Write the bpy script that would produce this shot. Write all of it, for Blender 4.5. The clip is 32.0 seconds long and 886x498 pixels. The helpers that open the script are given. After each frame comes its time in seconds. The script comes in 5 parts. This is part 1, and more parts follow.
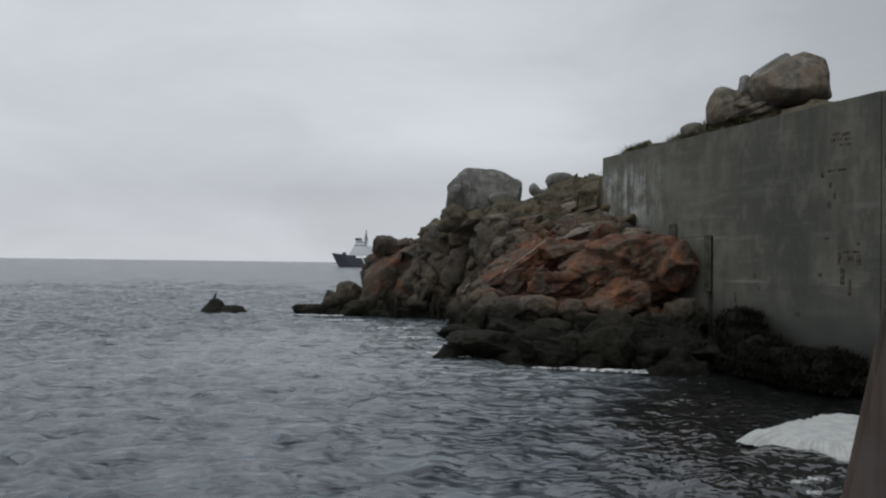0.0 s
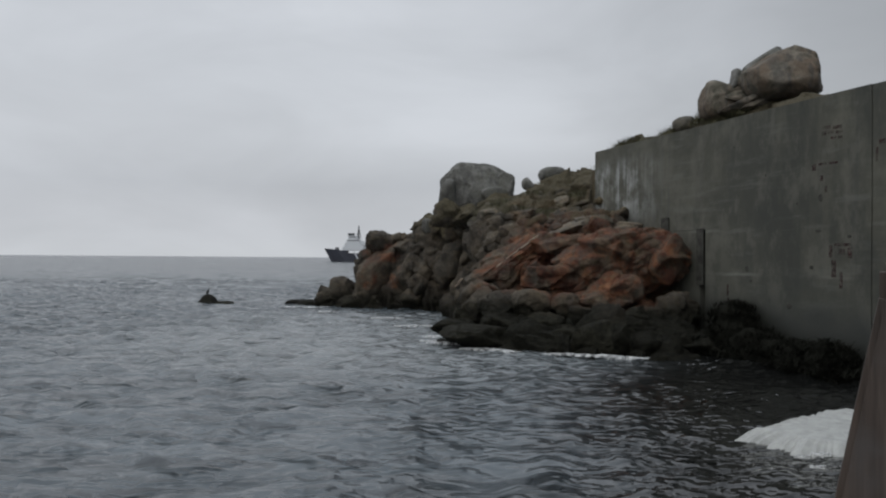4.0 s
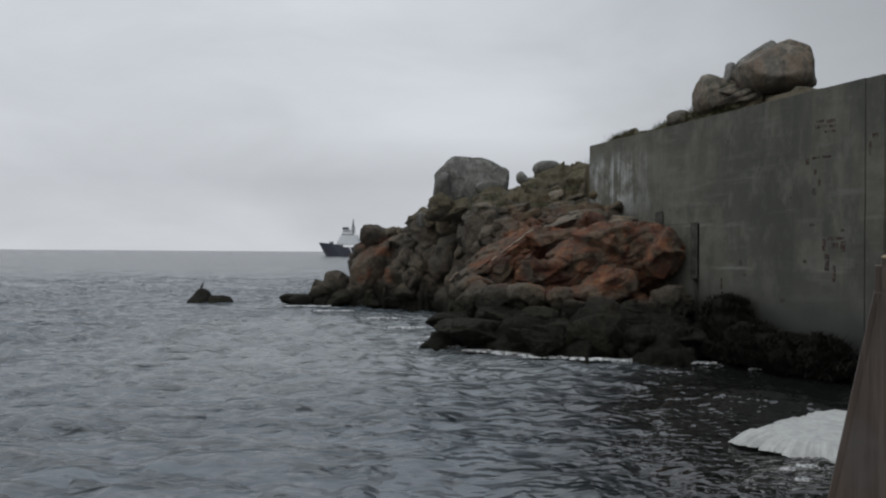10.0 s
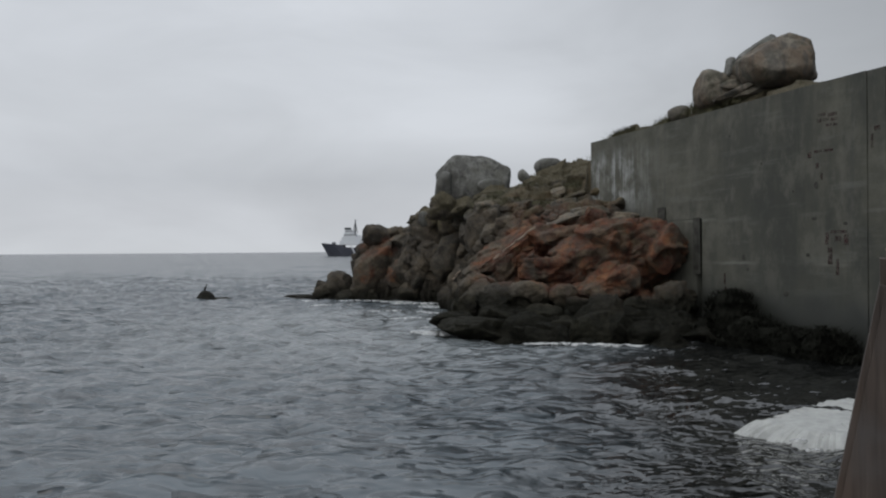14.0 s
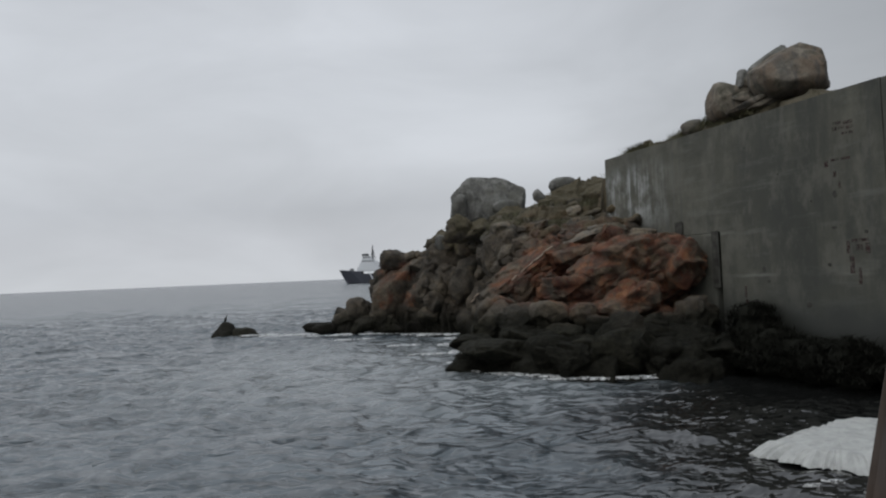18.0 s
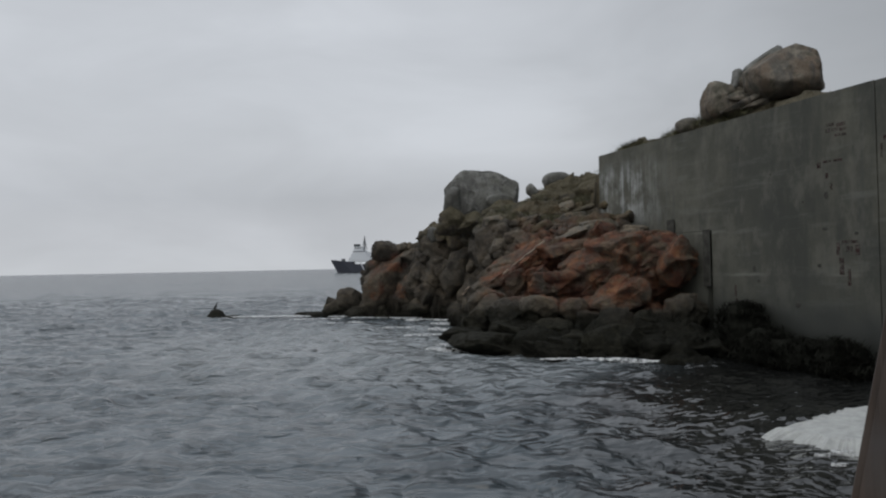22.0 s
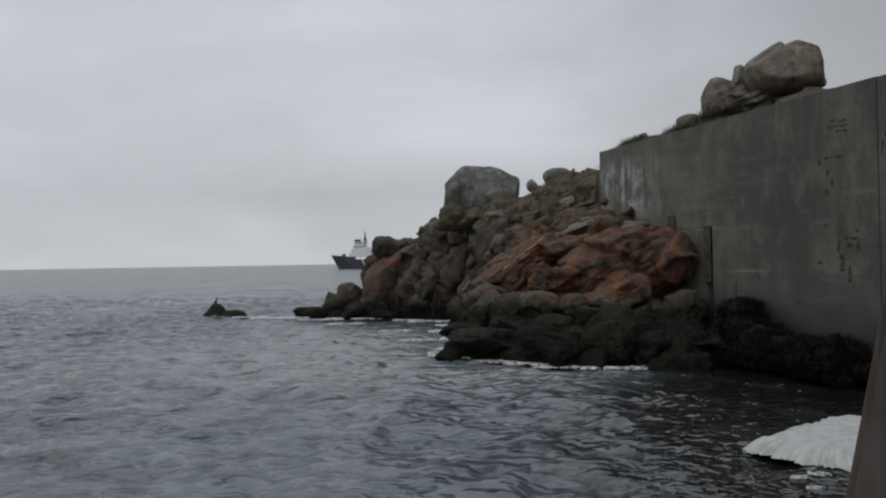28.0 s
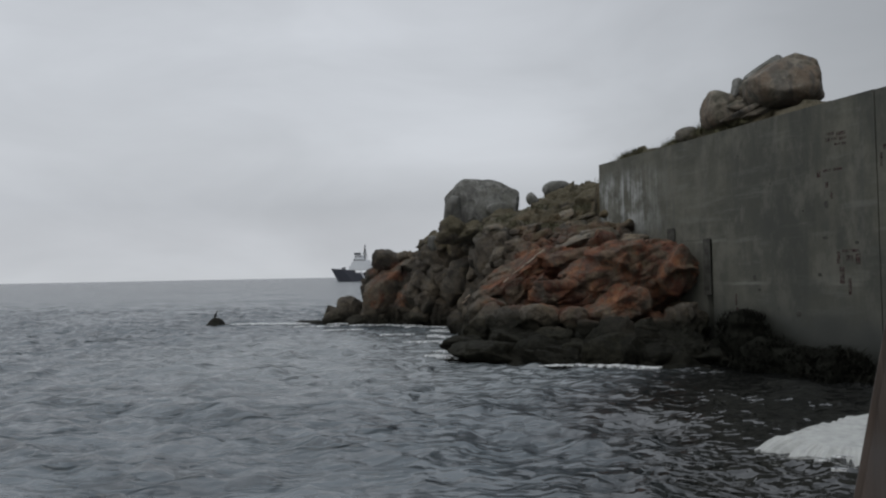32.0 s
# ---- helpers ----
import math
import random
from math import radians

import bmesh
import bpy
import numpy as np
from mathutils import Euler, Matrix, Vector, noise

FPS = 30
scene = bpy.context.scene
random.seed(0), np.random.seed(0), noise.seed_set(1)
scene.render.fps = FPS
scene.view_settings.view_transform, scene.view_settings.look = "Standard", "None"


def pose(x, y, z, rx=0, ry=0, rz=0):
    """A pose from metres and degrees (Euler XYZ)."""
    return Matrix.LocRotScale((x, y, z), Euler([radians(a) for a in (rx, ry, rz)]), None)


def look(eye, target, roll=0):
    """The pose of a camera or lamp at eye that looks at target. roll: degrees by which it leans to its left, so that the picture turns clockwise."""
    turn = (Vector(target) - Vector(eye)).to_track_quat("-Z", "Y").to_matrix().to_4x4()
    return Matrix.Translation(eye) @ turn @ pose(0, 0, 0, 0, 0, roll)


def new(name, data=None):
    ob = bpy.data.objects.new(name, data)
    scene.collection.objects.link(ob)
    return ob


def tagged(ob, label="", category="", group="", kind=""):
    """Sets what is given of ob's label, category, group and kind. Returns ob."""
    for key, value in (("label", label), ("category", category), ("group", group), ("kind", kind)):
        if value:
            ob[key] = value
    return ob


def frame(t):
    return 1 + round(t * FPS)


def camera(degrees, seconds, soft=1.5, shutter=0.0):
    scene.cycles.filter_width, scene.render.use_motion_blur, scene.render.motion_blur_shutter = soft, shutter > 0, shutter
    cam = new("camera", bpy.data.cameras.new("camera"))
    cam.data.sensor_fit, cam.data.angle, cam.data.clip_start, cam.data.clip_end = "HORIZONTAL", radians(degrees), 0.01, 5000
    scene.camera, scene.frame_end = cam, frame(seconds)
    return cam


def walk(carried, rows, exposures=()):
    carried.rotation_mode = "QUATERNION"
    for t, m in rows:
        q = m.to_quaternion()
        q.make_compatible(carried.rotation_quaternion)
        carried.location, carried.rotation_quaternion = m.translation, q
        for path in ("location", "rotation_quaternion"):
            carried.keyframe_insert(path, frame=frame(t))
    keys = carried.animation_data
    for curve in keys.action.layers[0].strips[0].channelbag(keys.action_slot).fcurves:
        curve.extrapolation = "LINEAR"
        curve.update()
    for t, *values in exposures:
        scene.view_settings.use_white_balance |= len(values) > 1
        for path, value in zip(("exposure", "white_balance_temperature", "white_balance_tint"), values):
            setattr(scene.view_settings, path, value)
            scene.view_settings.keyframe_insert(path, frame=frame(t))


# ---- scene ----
cam = camera(60, 32.0, soft=2.15)

EYE = 4.0
# seconds, sideways sway, and the three turns of the hand-held camera
SWAY = (
    (0.0, 0.012, 91.044, -0.753, 0.924),
    (0.5, 0.014, 91.096, -0.586, 0.926),
    (1.0, 0.013, 91.092, -0.628, 0.920),
    (1.5, 0.009, 91.007, -0.720, 0.828),
    (2.0, 0.004, 90.844, -0.752, 0.729),
    (2.5, 0.005, 90.768, -0.638, 0.661),
    (3.0, 0.002, 90.586, -0.671, 0.546),
    (3.5, 0.003, 90.659, -0.435, 0.423),
    (5.5, 0.004, 90.598, -0.530, 0.294),
    (6.0, 0.004, 90.582, -0.449, 0.262),
    (6.5, 0.004, 90.573, -0.417, 0.260),
    (7.0, -0.000, 90.432, -0.637, 0.178),
    (7.5, -0.002, 90.322, -0.652, 0.108),
    (8.0, -0.002, 90.209, -0.615, 0.074),
    (8.5, -0.000, 90.169, -0.600, 0.053),
    (9.0, -0.000, 90.142, -0.552, -0.001),
    (9.5, -0.002, 90.133, -0.486, -0.007),
    (10.0, -0.002, 90.208, -0.400, -0.014),
    (10.5, -0.003, 90.269, -0.373, -0.016),
    (11.0, -0.004, 90.316, -0.362, -0.005),
    (11.5, -0.003, 90.410, -0.246, 0.011),
    (12.0, -0.003, 90.423, -0.157, 0.043),
    (12.5, -0.003, 90.477, -0.114, 0.049),
    (13.0, 0.001, 90.460, 0.081, 0.179),
    (13.5, 0.002, 90.321, 0.343, 0.263),
    (14.0, -0.005, 90.129, 0.412, 0.170),
    (14.5, 0.002, 90.105, 1.106, 0.327),
    (16.5, -0.005, 89.490, 0.684, 0.749),
    (17.0, 0.029, 90.999, 2.080, 1.539),
    (17.5, 0.030, 91.597, 2.415, 1.778),
    (18.0, 0.009, 91.885, 2.461, 1.512),
    (18.5, 0.009, 92.031, 2.273, 1.336),
    (19.0, 0.008, 91.993, 1.719, 1.232),
    (19.5, 0.006, 91.724, 1.636, 1.130),
    (20.0, 0.007, 91.711, 1.620, 1.030),
    (20.5, 0.004, 91.651, 1.488, 0.912),
    (21.0, 0.000, 91.464, 1.261, 0.847),
    (21.5, 0.002, 91.372, 1.214, 0.895),
    (22.0, 0.002, 91.291, 1.156, 0.870),
    (22.5, 0.002, 91.286, 0.999, 0.839),
    (23.0, 0.003, 91.184, 1.066, 0.845),
    (23.5, 0.005, 91.150, 1.145, 0.859),
    (24.0, 0.007, 91.105, 1.234, 0.884),
    (24.5, 0.008, 91.028, 1.226, 0.887),
    (25.0, 0.009, 91.049, 1.303, 0.870),
    (25.5, 0.012, 90.986, 1.181, 0.937),
    (27.5, 0.012, 90.956, 1.061, 0.960),
    (28.0, 0.010, 90.955, 0.969, 0.906),
    (28.5, 0.008, 91.047, 0.984, 0.870),
    (29.0, 0.003, 91.068, 0.839, 0.808),
    (29.5, 0.003, 91.240, 0.948, 0.790),
    (30.0, 0.002, 91.399, 0.906, 0.787),
    (30.5, 0.003, 91.552, 0.956, 0.820),
    (31.0, 0.002, 91.677, 0.934, 0.819),
    (31.5, 0.002, 91.754, 1.016, 0.860),
    (32.0, 0.004, 91.932, 1.109, 0.894),
)
walk(cam, [(t, pose(dx, 0, EYE, rx, ry, rz)) for t, dx, rx, ry, rz in SWAY],
     ((0, 0.04), (2, 0.0), (3.5, -0.02), (7, 0.02), (9, 0.04), (17, 0.04), (18.2, 0.0), (20.5, -0.07), (32, -0.07)))


# ---------------------------------------------------------------- sky and light
SUN_UP, SUN_TURN = 48, 215


def make_sky():
    world = bpy.data.worlds.new("overcast_sky")
    scene.world = world
    world.use_nodes = True
    nt = world.node_tree
    nt.nodes.clear()
    nn, ln = nt.nodes.new, nt.links.new
    out, bg = nn("ShaderNodeOutputWorld"), nn("ShaderNodeBackground")
    sky = nn("ShaderNodeTexSky")
    sky.sky_type, sky.sun_disc = "NISHITA", False
    sky.sun_elevation, sky.sun_rotation = radians(SUN_UP), radians(SUN_TURN)
    sky.air_density, sky.dust_density = 2.0, 4.0
    dim = nn("ShaderNodeMix")
    dim.data_type, dim.blend_type = "RGBA", "MULTIPLY"
    dim.inputs[0].default_value = 1.0
    dim.inputs[7].default_value = (0.11, 0.11, 0.11, 1)
    ln(sky.outputs[0], dim.inputs[6])
    tc = nn("ShaderNodeTexCoord")
    sep = nn("ShaderNodeSeparateXYZ")
    ln(tc.outputs["Generated"], sep.inputs[0])
    # layers of cloud, drawn out along the horizon
    mp = nn("ShaderNodeMapping")
    mp.inputs["Scale"].default_value = (2.0, 2.0, 5.5)
    ln(tc.outputs["Generated"], mp.inputs[0])
    cl = nn("ShaderNodeTexNoise")
    cl.inputs["Scale"].default_value, cl.inputs["Detail"].default_value = 1.6, 5.0
    cl.inputs["Roughness"].default_value, cl.inputs["Distortion"].default_value = 0.5, 0.4
    ln(mp.outputs[0], cl.inputs["Vector"])
    low = nn("ShaderNodeValToRGB")          # brightness by height over the horizon
    e = low.color_ramp.elements
    e[0].position, e[0].color = 0.0, (0.60, 0.625, 0.66, 1)
    e[1].position, e[1].color = 1.0, (1.38, 1.48, 1.62, 1)
    for p, c in ((0.045, (0.555, 0.58, 0.622)), (0.09, (0.525, 0.552, 0.60)), (0.15, (0.60, 0.627, 0.677)),
                 (0.34, (0.605, 0.63, 0.675)), (0.6, (1.0, 1.05, 1.13))):
        k = e.new(p)
        k.color = (*c, 1)
    ln(sep.outputs["Z"], low.inputs[0])
    var = nn("ShaderNodeMapRange")
    var.inputs["From Min"].default_value, var.inputs["From Max"].default_value = 0.3, 0.7
    var.inputs["To Min"].default_value, var.inputs["To Max"].default_value = 0.90, 1.09
    ln(cl.outputs[0], var.inputs[0])
    side = nn("ShaderNodeMapRange")         # thicker cloud over the land
    side.interpolation_type = "SMOOTHSTEP"
    side.inputs["From Min"].default_value, side.inputs["From Max"].default_value = 0.0, 0.65
    side.inputs["To Min"].default_value, side.inputs["To Max"].default_value = 1.0, 0.55
    ln(sep.outputs["X"], side.inputs[0])
    mul = nn("ShaderNodeMath")
    mul.operation = "MULTIPLY"
    ln(var.outputs[0], mul.inputs[0]), ln(side.outputs[0], mul.inputs[1])
    sc = nn("ShaderNodeVectorMath")
    sc.operation = "SCALE"
    ln(low.outputs[0], sc.inputs[0]), ln(mul.outputs[0], sc.inputs["Scale"])
    mix = nn("ShaderNodeMix")
    mix.data_type = "RGBA"
    mix.inputs[0].default_value = 0.93
    ln(dim.outputs[2], mix.inputs[6]), ln(sc.outputs[0], mix.inputs[7])
    ln(mix.outputs[2], bg.inputs[0])
    bg.inputs[1].default_value = 1.0
    ln(bg.outputs[0], out.inputs[0])


make_sky()
sun = new("sun", bpy.data.lights.new("sun", "SUN"))
sun.data.energy, sun.data.angle, sun.data.color = 0.5, radians(40), (1.0, 0.97, 0.92)
sa, se = radians(SUN_TURN), radians(SUN_UP)
sun.matrix_world = look((math.sin(sa) * math.cos(se) * 100, math.cos(sa) * math.cos(se) * 100, math.sin(se) * 100), (0, 0, 0))


# ---------------------------------------------------------------- materials
class Mat:
    """A small builder of node materials in world coordinates."""

    def __init__(self, name, local=False):
        self.m = bpy.data.materials.new(name)
        self.m.use_nodes = True
        self.nt = self.m.node_tree
        self.b = self.nt.nodes["Principled BSDF"]
        if local:
            self.co = self.nt.nodes.new("ShaderNodeTexCoord").outputs["Object"]
        else:
            self.co = self.nt.nodes.new("ShaderNodeNewGeometry").outputs["Position"]
        sep = self.n("ShaderNodeSeparateXYZ", (self.co,))
        self.x, self.y, self.z = sep.outputs

    def n(self, kind, ins=(), **named):
        node = self.nt.nodes.new(kind)
        for i, v in enumerate(ins):
            self.put(node.inputs[i], v)
        for k, v in named.items():
            self.put(node.inputs[k.replace("_", " ")], v)
        return node

    def put(self, sock, v):
        if isinstance(v, bpy.types.NodeSocket):
            self.nt.links.new(v, sock)
        elif v is not None:
            sock.default_value = v

    def scaled(self, sx, sy, sz):
        node = self.n("ShaderNodeMapping", (self.co,))
        node.inputs["Scale"].default_value = (sx, sy, sz)
        return node.outputs[0]

    def noise(self, scale, detail=4.0, rough=0.55, co=None, dist=0.0):
        return self.n("ShaderNodeTexNoise", Vector=co or self.co, Scale=scale, Detail=detail, Roughness=rough, Distortion=dist).outputs[0]

    def voro(self, scale, feature="F1", co=None):
        node = self.n("ShaderNodeTexVoronoi", Vector=co or self.co, Scale=scale)
        node.feature = feature
        return node.outputs["Distance"]

    def ramp(self, v, *stops):
        node = self.n("ShaderNodeValToRGB", (v,))
        e = node.color_ramp.elements
        while len(e) < len(stops):
            e.new(0.5)
        for k, (p, c) in zip(e, stops):
            k.position, k.color = p, (*c, 1) if len(c) == 3 else c
        return node.outputs[0]

    def step(self, v, a, b, lo=0.0, hi=1.0):
        node = self.n("ShaderNodeMapRange", (v, a, b, lo, hi))
        node.interpolation_type = "SMOOTHSTEP"
        return node.outputs[0]

    def math(self, op, a, b=None, c=None):
        node = self.nt.nodes.new("ShaderNodeMath")
        node.operation = op
        for i, v in enumerate((a, b, c)):
            if v is not None:
                self.put(node.inputs[i], v)
        return node.outputs[0]

    def mix(self, f, a, b, blend="MIX"):
        node = self.nt.nodes.new("ShaderNodeMix")
        node.data_type, node.blend_type = "RGBA", blend
        for i, v in ((0, f), (6, a), (7, b)):
            if isinstance(v, tuple) and len(v) == 3:
                v = (*v, 1)
            self.put(node.inputs[i], v)
        return node.outputs[2]

    def bump(self, h, strength, dist, before=None):
        node = self.n("ShaderNodeBump", Strength=strength, Distance=dist, Height=h)
        if before is not None:
            self.put(node.inputs["Normal"], before)
        return node.outputs[0]

    def done(self, color=None, rough=None, normal=None, **more):
        self.put(self.b.inputs["Base Color"], (*color, 1) if isinstance(color, tuple) and len(color) == 3 else color)
        self.put(self.b.inputs["Roughness"], rough)
        self.put(self.b.inputs["Normal"], normal)
        for k, v in more.items():
            self.put(self.b.inputs[k.replace("_", " ")], v)
        return self.m


def rock_colour(k, red):
    """Weathered granite: grey-brown stone, rusty lichen, a black weed belt along the tide line."""
    big, mid, fine = k.noise(0.33, 5, 0.6), k.noise(1.5, 7, 0.65), k.noise(8.0, 6, 0.7)
    stone = k.ramp(mid, (0.30, (0.026, 0.024, 0.021)), (0.46, (0.052, 0.049, 0.042)), (0.60, (0.084, 0.078, 0.066)), (0.75, (0.145, 0.134, 0.112)))
    stone = k.mix(k.step(big, 0.46, 0.64, 0, 0.6), stone, k.ramp(mid, (0.3, (0.024, 0.018, 0.013)), (0.7, (0.122, 0.102, 0.072))))
    stone = k.mix(0.55, stone, k.ramp(fine, (0.32, (0.55, 0.55, 0.55)), (0.68, (1.38, 1.37, 1.34))), "MULTIPLY")
    lichen = k.ramp(k.noise(1.1, 6, 0.62, dist=0.5), (0.30, (0.040, 0.022, 0.018)), (0.43, (0.078, 0.035, 0.024)), (0.55, (0.132, 0.060, 0.034)), (0.66, (0.165, 0.086, 0.047)), (0.80, (0.170, 0.115, 0.070)))
    lichen = k.mix(0.5, lichen, k.ramp(fine, (0.32, (0.6, 0.6, 0.6)), (0.68, (1.35, 1.33, 1.3))), "MULTIPLY")
    spread = k.math("ADD", k.noise(0.8, 6, 0.65), k.math("MULTIPLY", red, 0.36))
    stone = k.mix(k.step(spread, 0.66, 0.88), stone, lichen)
    # grey and olive lichen over the rust
    crust = k.ramp(k.noise(2.6, 6, 0.7), (0.35, (0.040, 0.033, 0.032)), (0.5, (0.080, 0.068, 0.052)), (0.7, (0.130, 0.112, 0.078)))
    stone = k.mix(k.step(k.noise(0.95, 7, 0.7, dist=1.0), 0.46, 0.60, 0, 0.8), stone, crust)
    # dry turf in the hollows up the slope
    turf = k.step(k.math("ADD", k.noise(0.8, 6, 0.65), k.math("MULTIPLY", k.step(k.z, 5.0, 8.0), 0.30)), 0.60, 0.72)
    stone = k.mix(k.math("MULTIPLY", turf, 0.8), stone, k.ramp(fine, (0.3, (0.044, 0.041, 0.025)), (0.7, (0.128, 0.115, 0.074))))
    edge = k.math("SUBTRACT", k.z, k.math("MULTIPLY", k.noise(0.6, 5, 0.6), k.step(k.y, 38, 50, 2.1, 1.3)))
    # raised on the near side, putting the shade under the slab into the belt
    tide = k.step(k.math("ADD", edge, k.step(k.y, 38, 50, -0.35, 0.15)), 0.1, 1.6)
    tide = k.math("MAXIMUM", tide, k.step(red, 0.3, 0.6))      # the rusty lichen keeps the weed off
    weed = k.ramp(k.noise(5.0, 5), (0.3, (0.0085, 0.0090, 0.0075)), (0.7, (0.0235, 0.0240, 0.0190)))
    stone = k.mix(tide, weed, stone)
    return stone, tide, mid, fine


def make_rock(name, loose=False):
    k = Mat(name)
    # the rusty slab lies on the slope towards the pier
    dx = k.math("DIVIDE", k.math("SUBTRACT", k.x, 6.9), 5.7)
    dy = k.math("DIVIDE", k.math("SUBTRACT", k.y, 36.5), 5.0)
    dz = k.math("DIVIDE", k.math("SUBTRACT", k.z, 3.9), 2.5)
    r2 = k.math("ADD", k.math("ADD", k.math("MULTIPLY", dx, dx), k.math("MULTIPLY", dy, dy)), k.math("MULTIPLY", dz, dz))
    red = k.step(r2, 1.9, 0.35)
    ex = k.math("DIVIDE", k.math("SUBTRACT", k.x, 6.5), 3.8)
    ey = k.math("DIVIDE", k.math("SUBTRACT", k.y, 42.0), 5.5)
    ez = k.math("DIVIDE", k.math("SUBTRACT", k.z, 6.8), 2.2)
    e2 = k.math("ADD", k.math("ADD", k.math("MULTIPLY", ex, ex), k.math("MULTIPLY", ey, ey)), k.math("MULTIPLY", ez, ez))
    red = k.math("MAXIMUM", red, k.step(e2, 1.8, 0.4, 0, 0.72))
    tower = k.math("MULTIPLY", k.step(k.math("ABSOLUTE", k.math("SUBTRACT", k.x, -5.0)), 2.3, 1.0), k.step(k.math("ABSOLUTE", k.math("SUBTRACT", k.z, 3.4)), 2.6, 1.2))
    red = k.math("MAXIMUM", red, k.math("MULTIPLY", tower, 0.75))
    stone, tide, mid, fine = rock_colour(k, red)
    if loose:       # single stones differ in tone
        info = k.n("ShaderNodeObjectInfo").outputs["Random"]
        tan = k.ramp(mid, (0.3, (0.06, 0.053, 0.043)), (0.7, (0.15, 0.13, 0.105)))
        stone = k.mix(k.math("MULTIPLY", k.step(info, 0.45, 0.95, 0, 0.85), tide), stone, tan)
    else:           # each boulder has its own tone
        info = k.n("ShaderNodeObjectInfo").outputs["Random"]
        stone = k.mix(1.0, stone, k.ramp(info, (0.0, (0.92, 0.88, 0.85)), (0.5, (1.12, 1.06, 1.00)), (1.0, (1.42, 1.33, 1.22))), "MULTIPLY")
    # black lichen in blots, thickest on the cliff that faces the open sea
    sea_face = k.math("MULTIPLY", k.step(k.y, 40, 52), k.step(k.z, 6.5, 4.5))
    stone = k.mix(k.math("MULTIPLY", sea_face, k.step(k.noise(0.55, 6, 0.7, dist=0.6), 0.44, 0.60, 0.0, 0.42)), stone, (0.022, 0.020, 0.018))
    stone = k.mix(k.step(k.noise(1.3, 6, 0.7, dist=0.8), 0.56, 0.68, 0, 0.5), stone, (0.017, 0.016, 0.015))
    nrm = k.bump(mid, 0.8, 0.22)
    nrm = k.bump(k.noise(4.0, 6, 0.7), 0.9, 0.10, nrm)
    nrm = k.bump(fine, 0.8, 0.05, nrm)
    return k.done(stone, k.step(tide, 0, 1, 0.7, 0.92), nrm, Specular_IOR_Level=k.step(tide, 0, 1, 0.05, 0.25))


def make_boulder(name, pale, warm, moss=0.0):
    k = Mat(name)
    big, mid, fine = k.noise(0.7, 5), k.noise(2.4, 6, 0.6), k.noise(14.0, 5, 0.65)
    c = k.ramp(mid, (0.28, tuple(v * 0.35 for v in pale)), (0.5, pale), (0.75, tuple(v * 1.45 for v in pale)))
    c = k.mix(k.step(big, 0.42, 0.62), c, warm)
    c = k.mix(k.math("MULTIPLY", k.step(k.noise(1.6, 6, 0.7, dist=0.6), 0.48, 0.60), moss), c, (0.042, 0.044, 0.028))
    c = k.mix(0.45, c, k.ramp(fine, (0.3, (0.6, 0.6, 0.6)), (0.7, (1.3, 1.3, 1.3))), "MULTIPLY")
    c = k.mix(k.step(k.noise(0.5, 5, 0.6, k.scaled(1.0, 1.0, 0.6), 0.6), 0.48, 0.62, 0, 0.55), c, (0.052, 0.050, 0.045))
    streak = k.noise(1.5, 5, 0.6, k.scaled(2.2, 2.2, 0.35))
    c = k.mix(k.step(streak, 0.52, 0.66, 0, 0.65), c, (0.045, 0.043, 0.04))
    nrm = k.bump(mid, 0.7, 0.16)
    nrm = k.bump(fine, 0.7, 0.03, nrm)
    return k.done(c, 0.88, nrm)


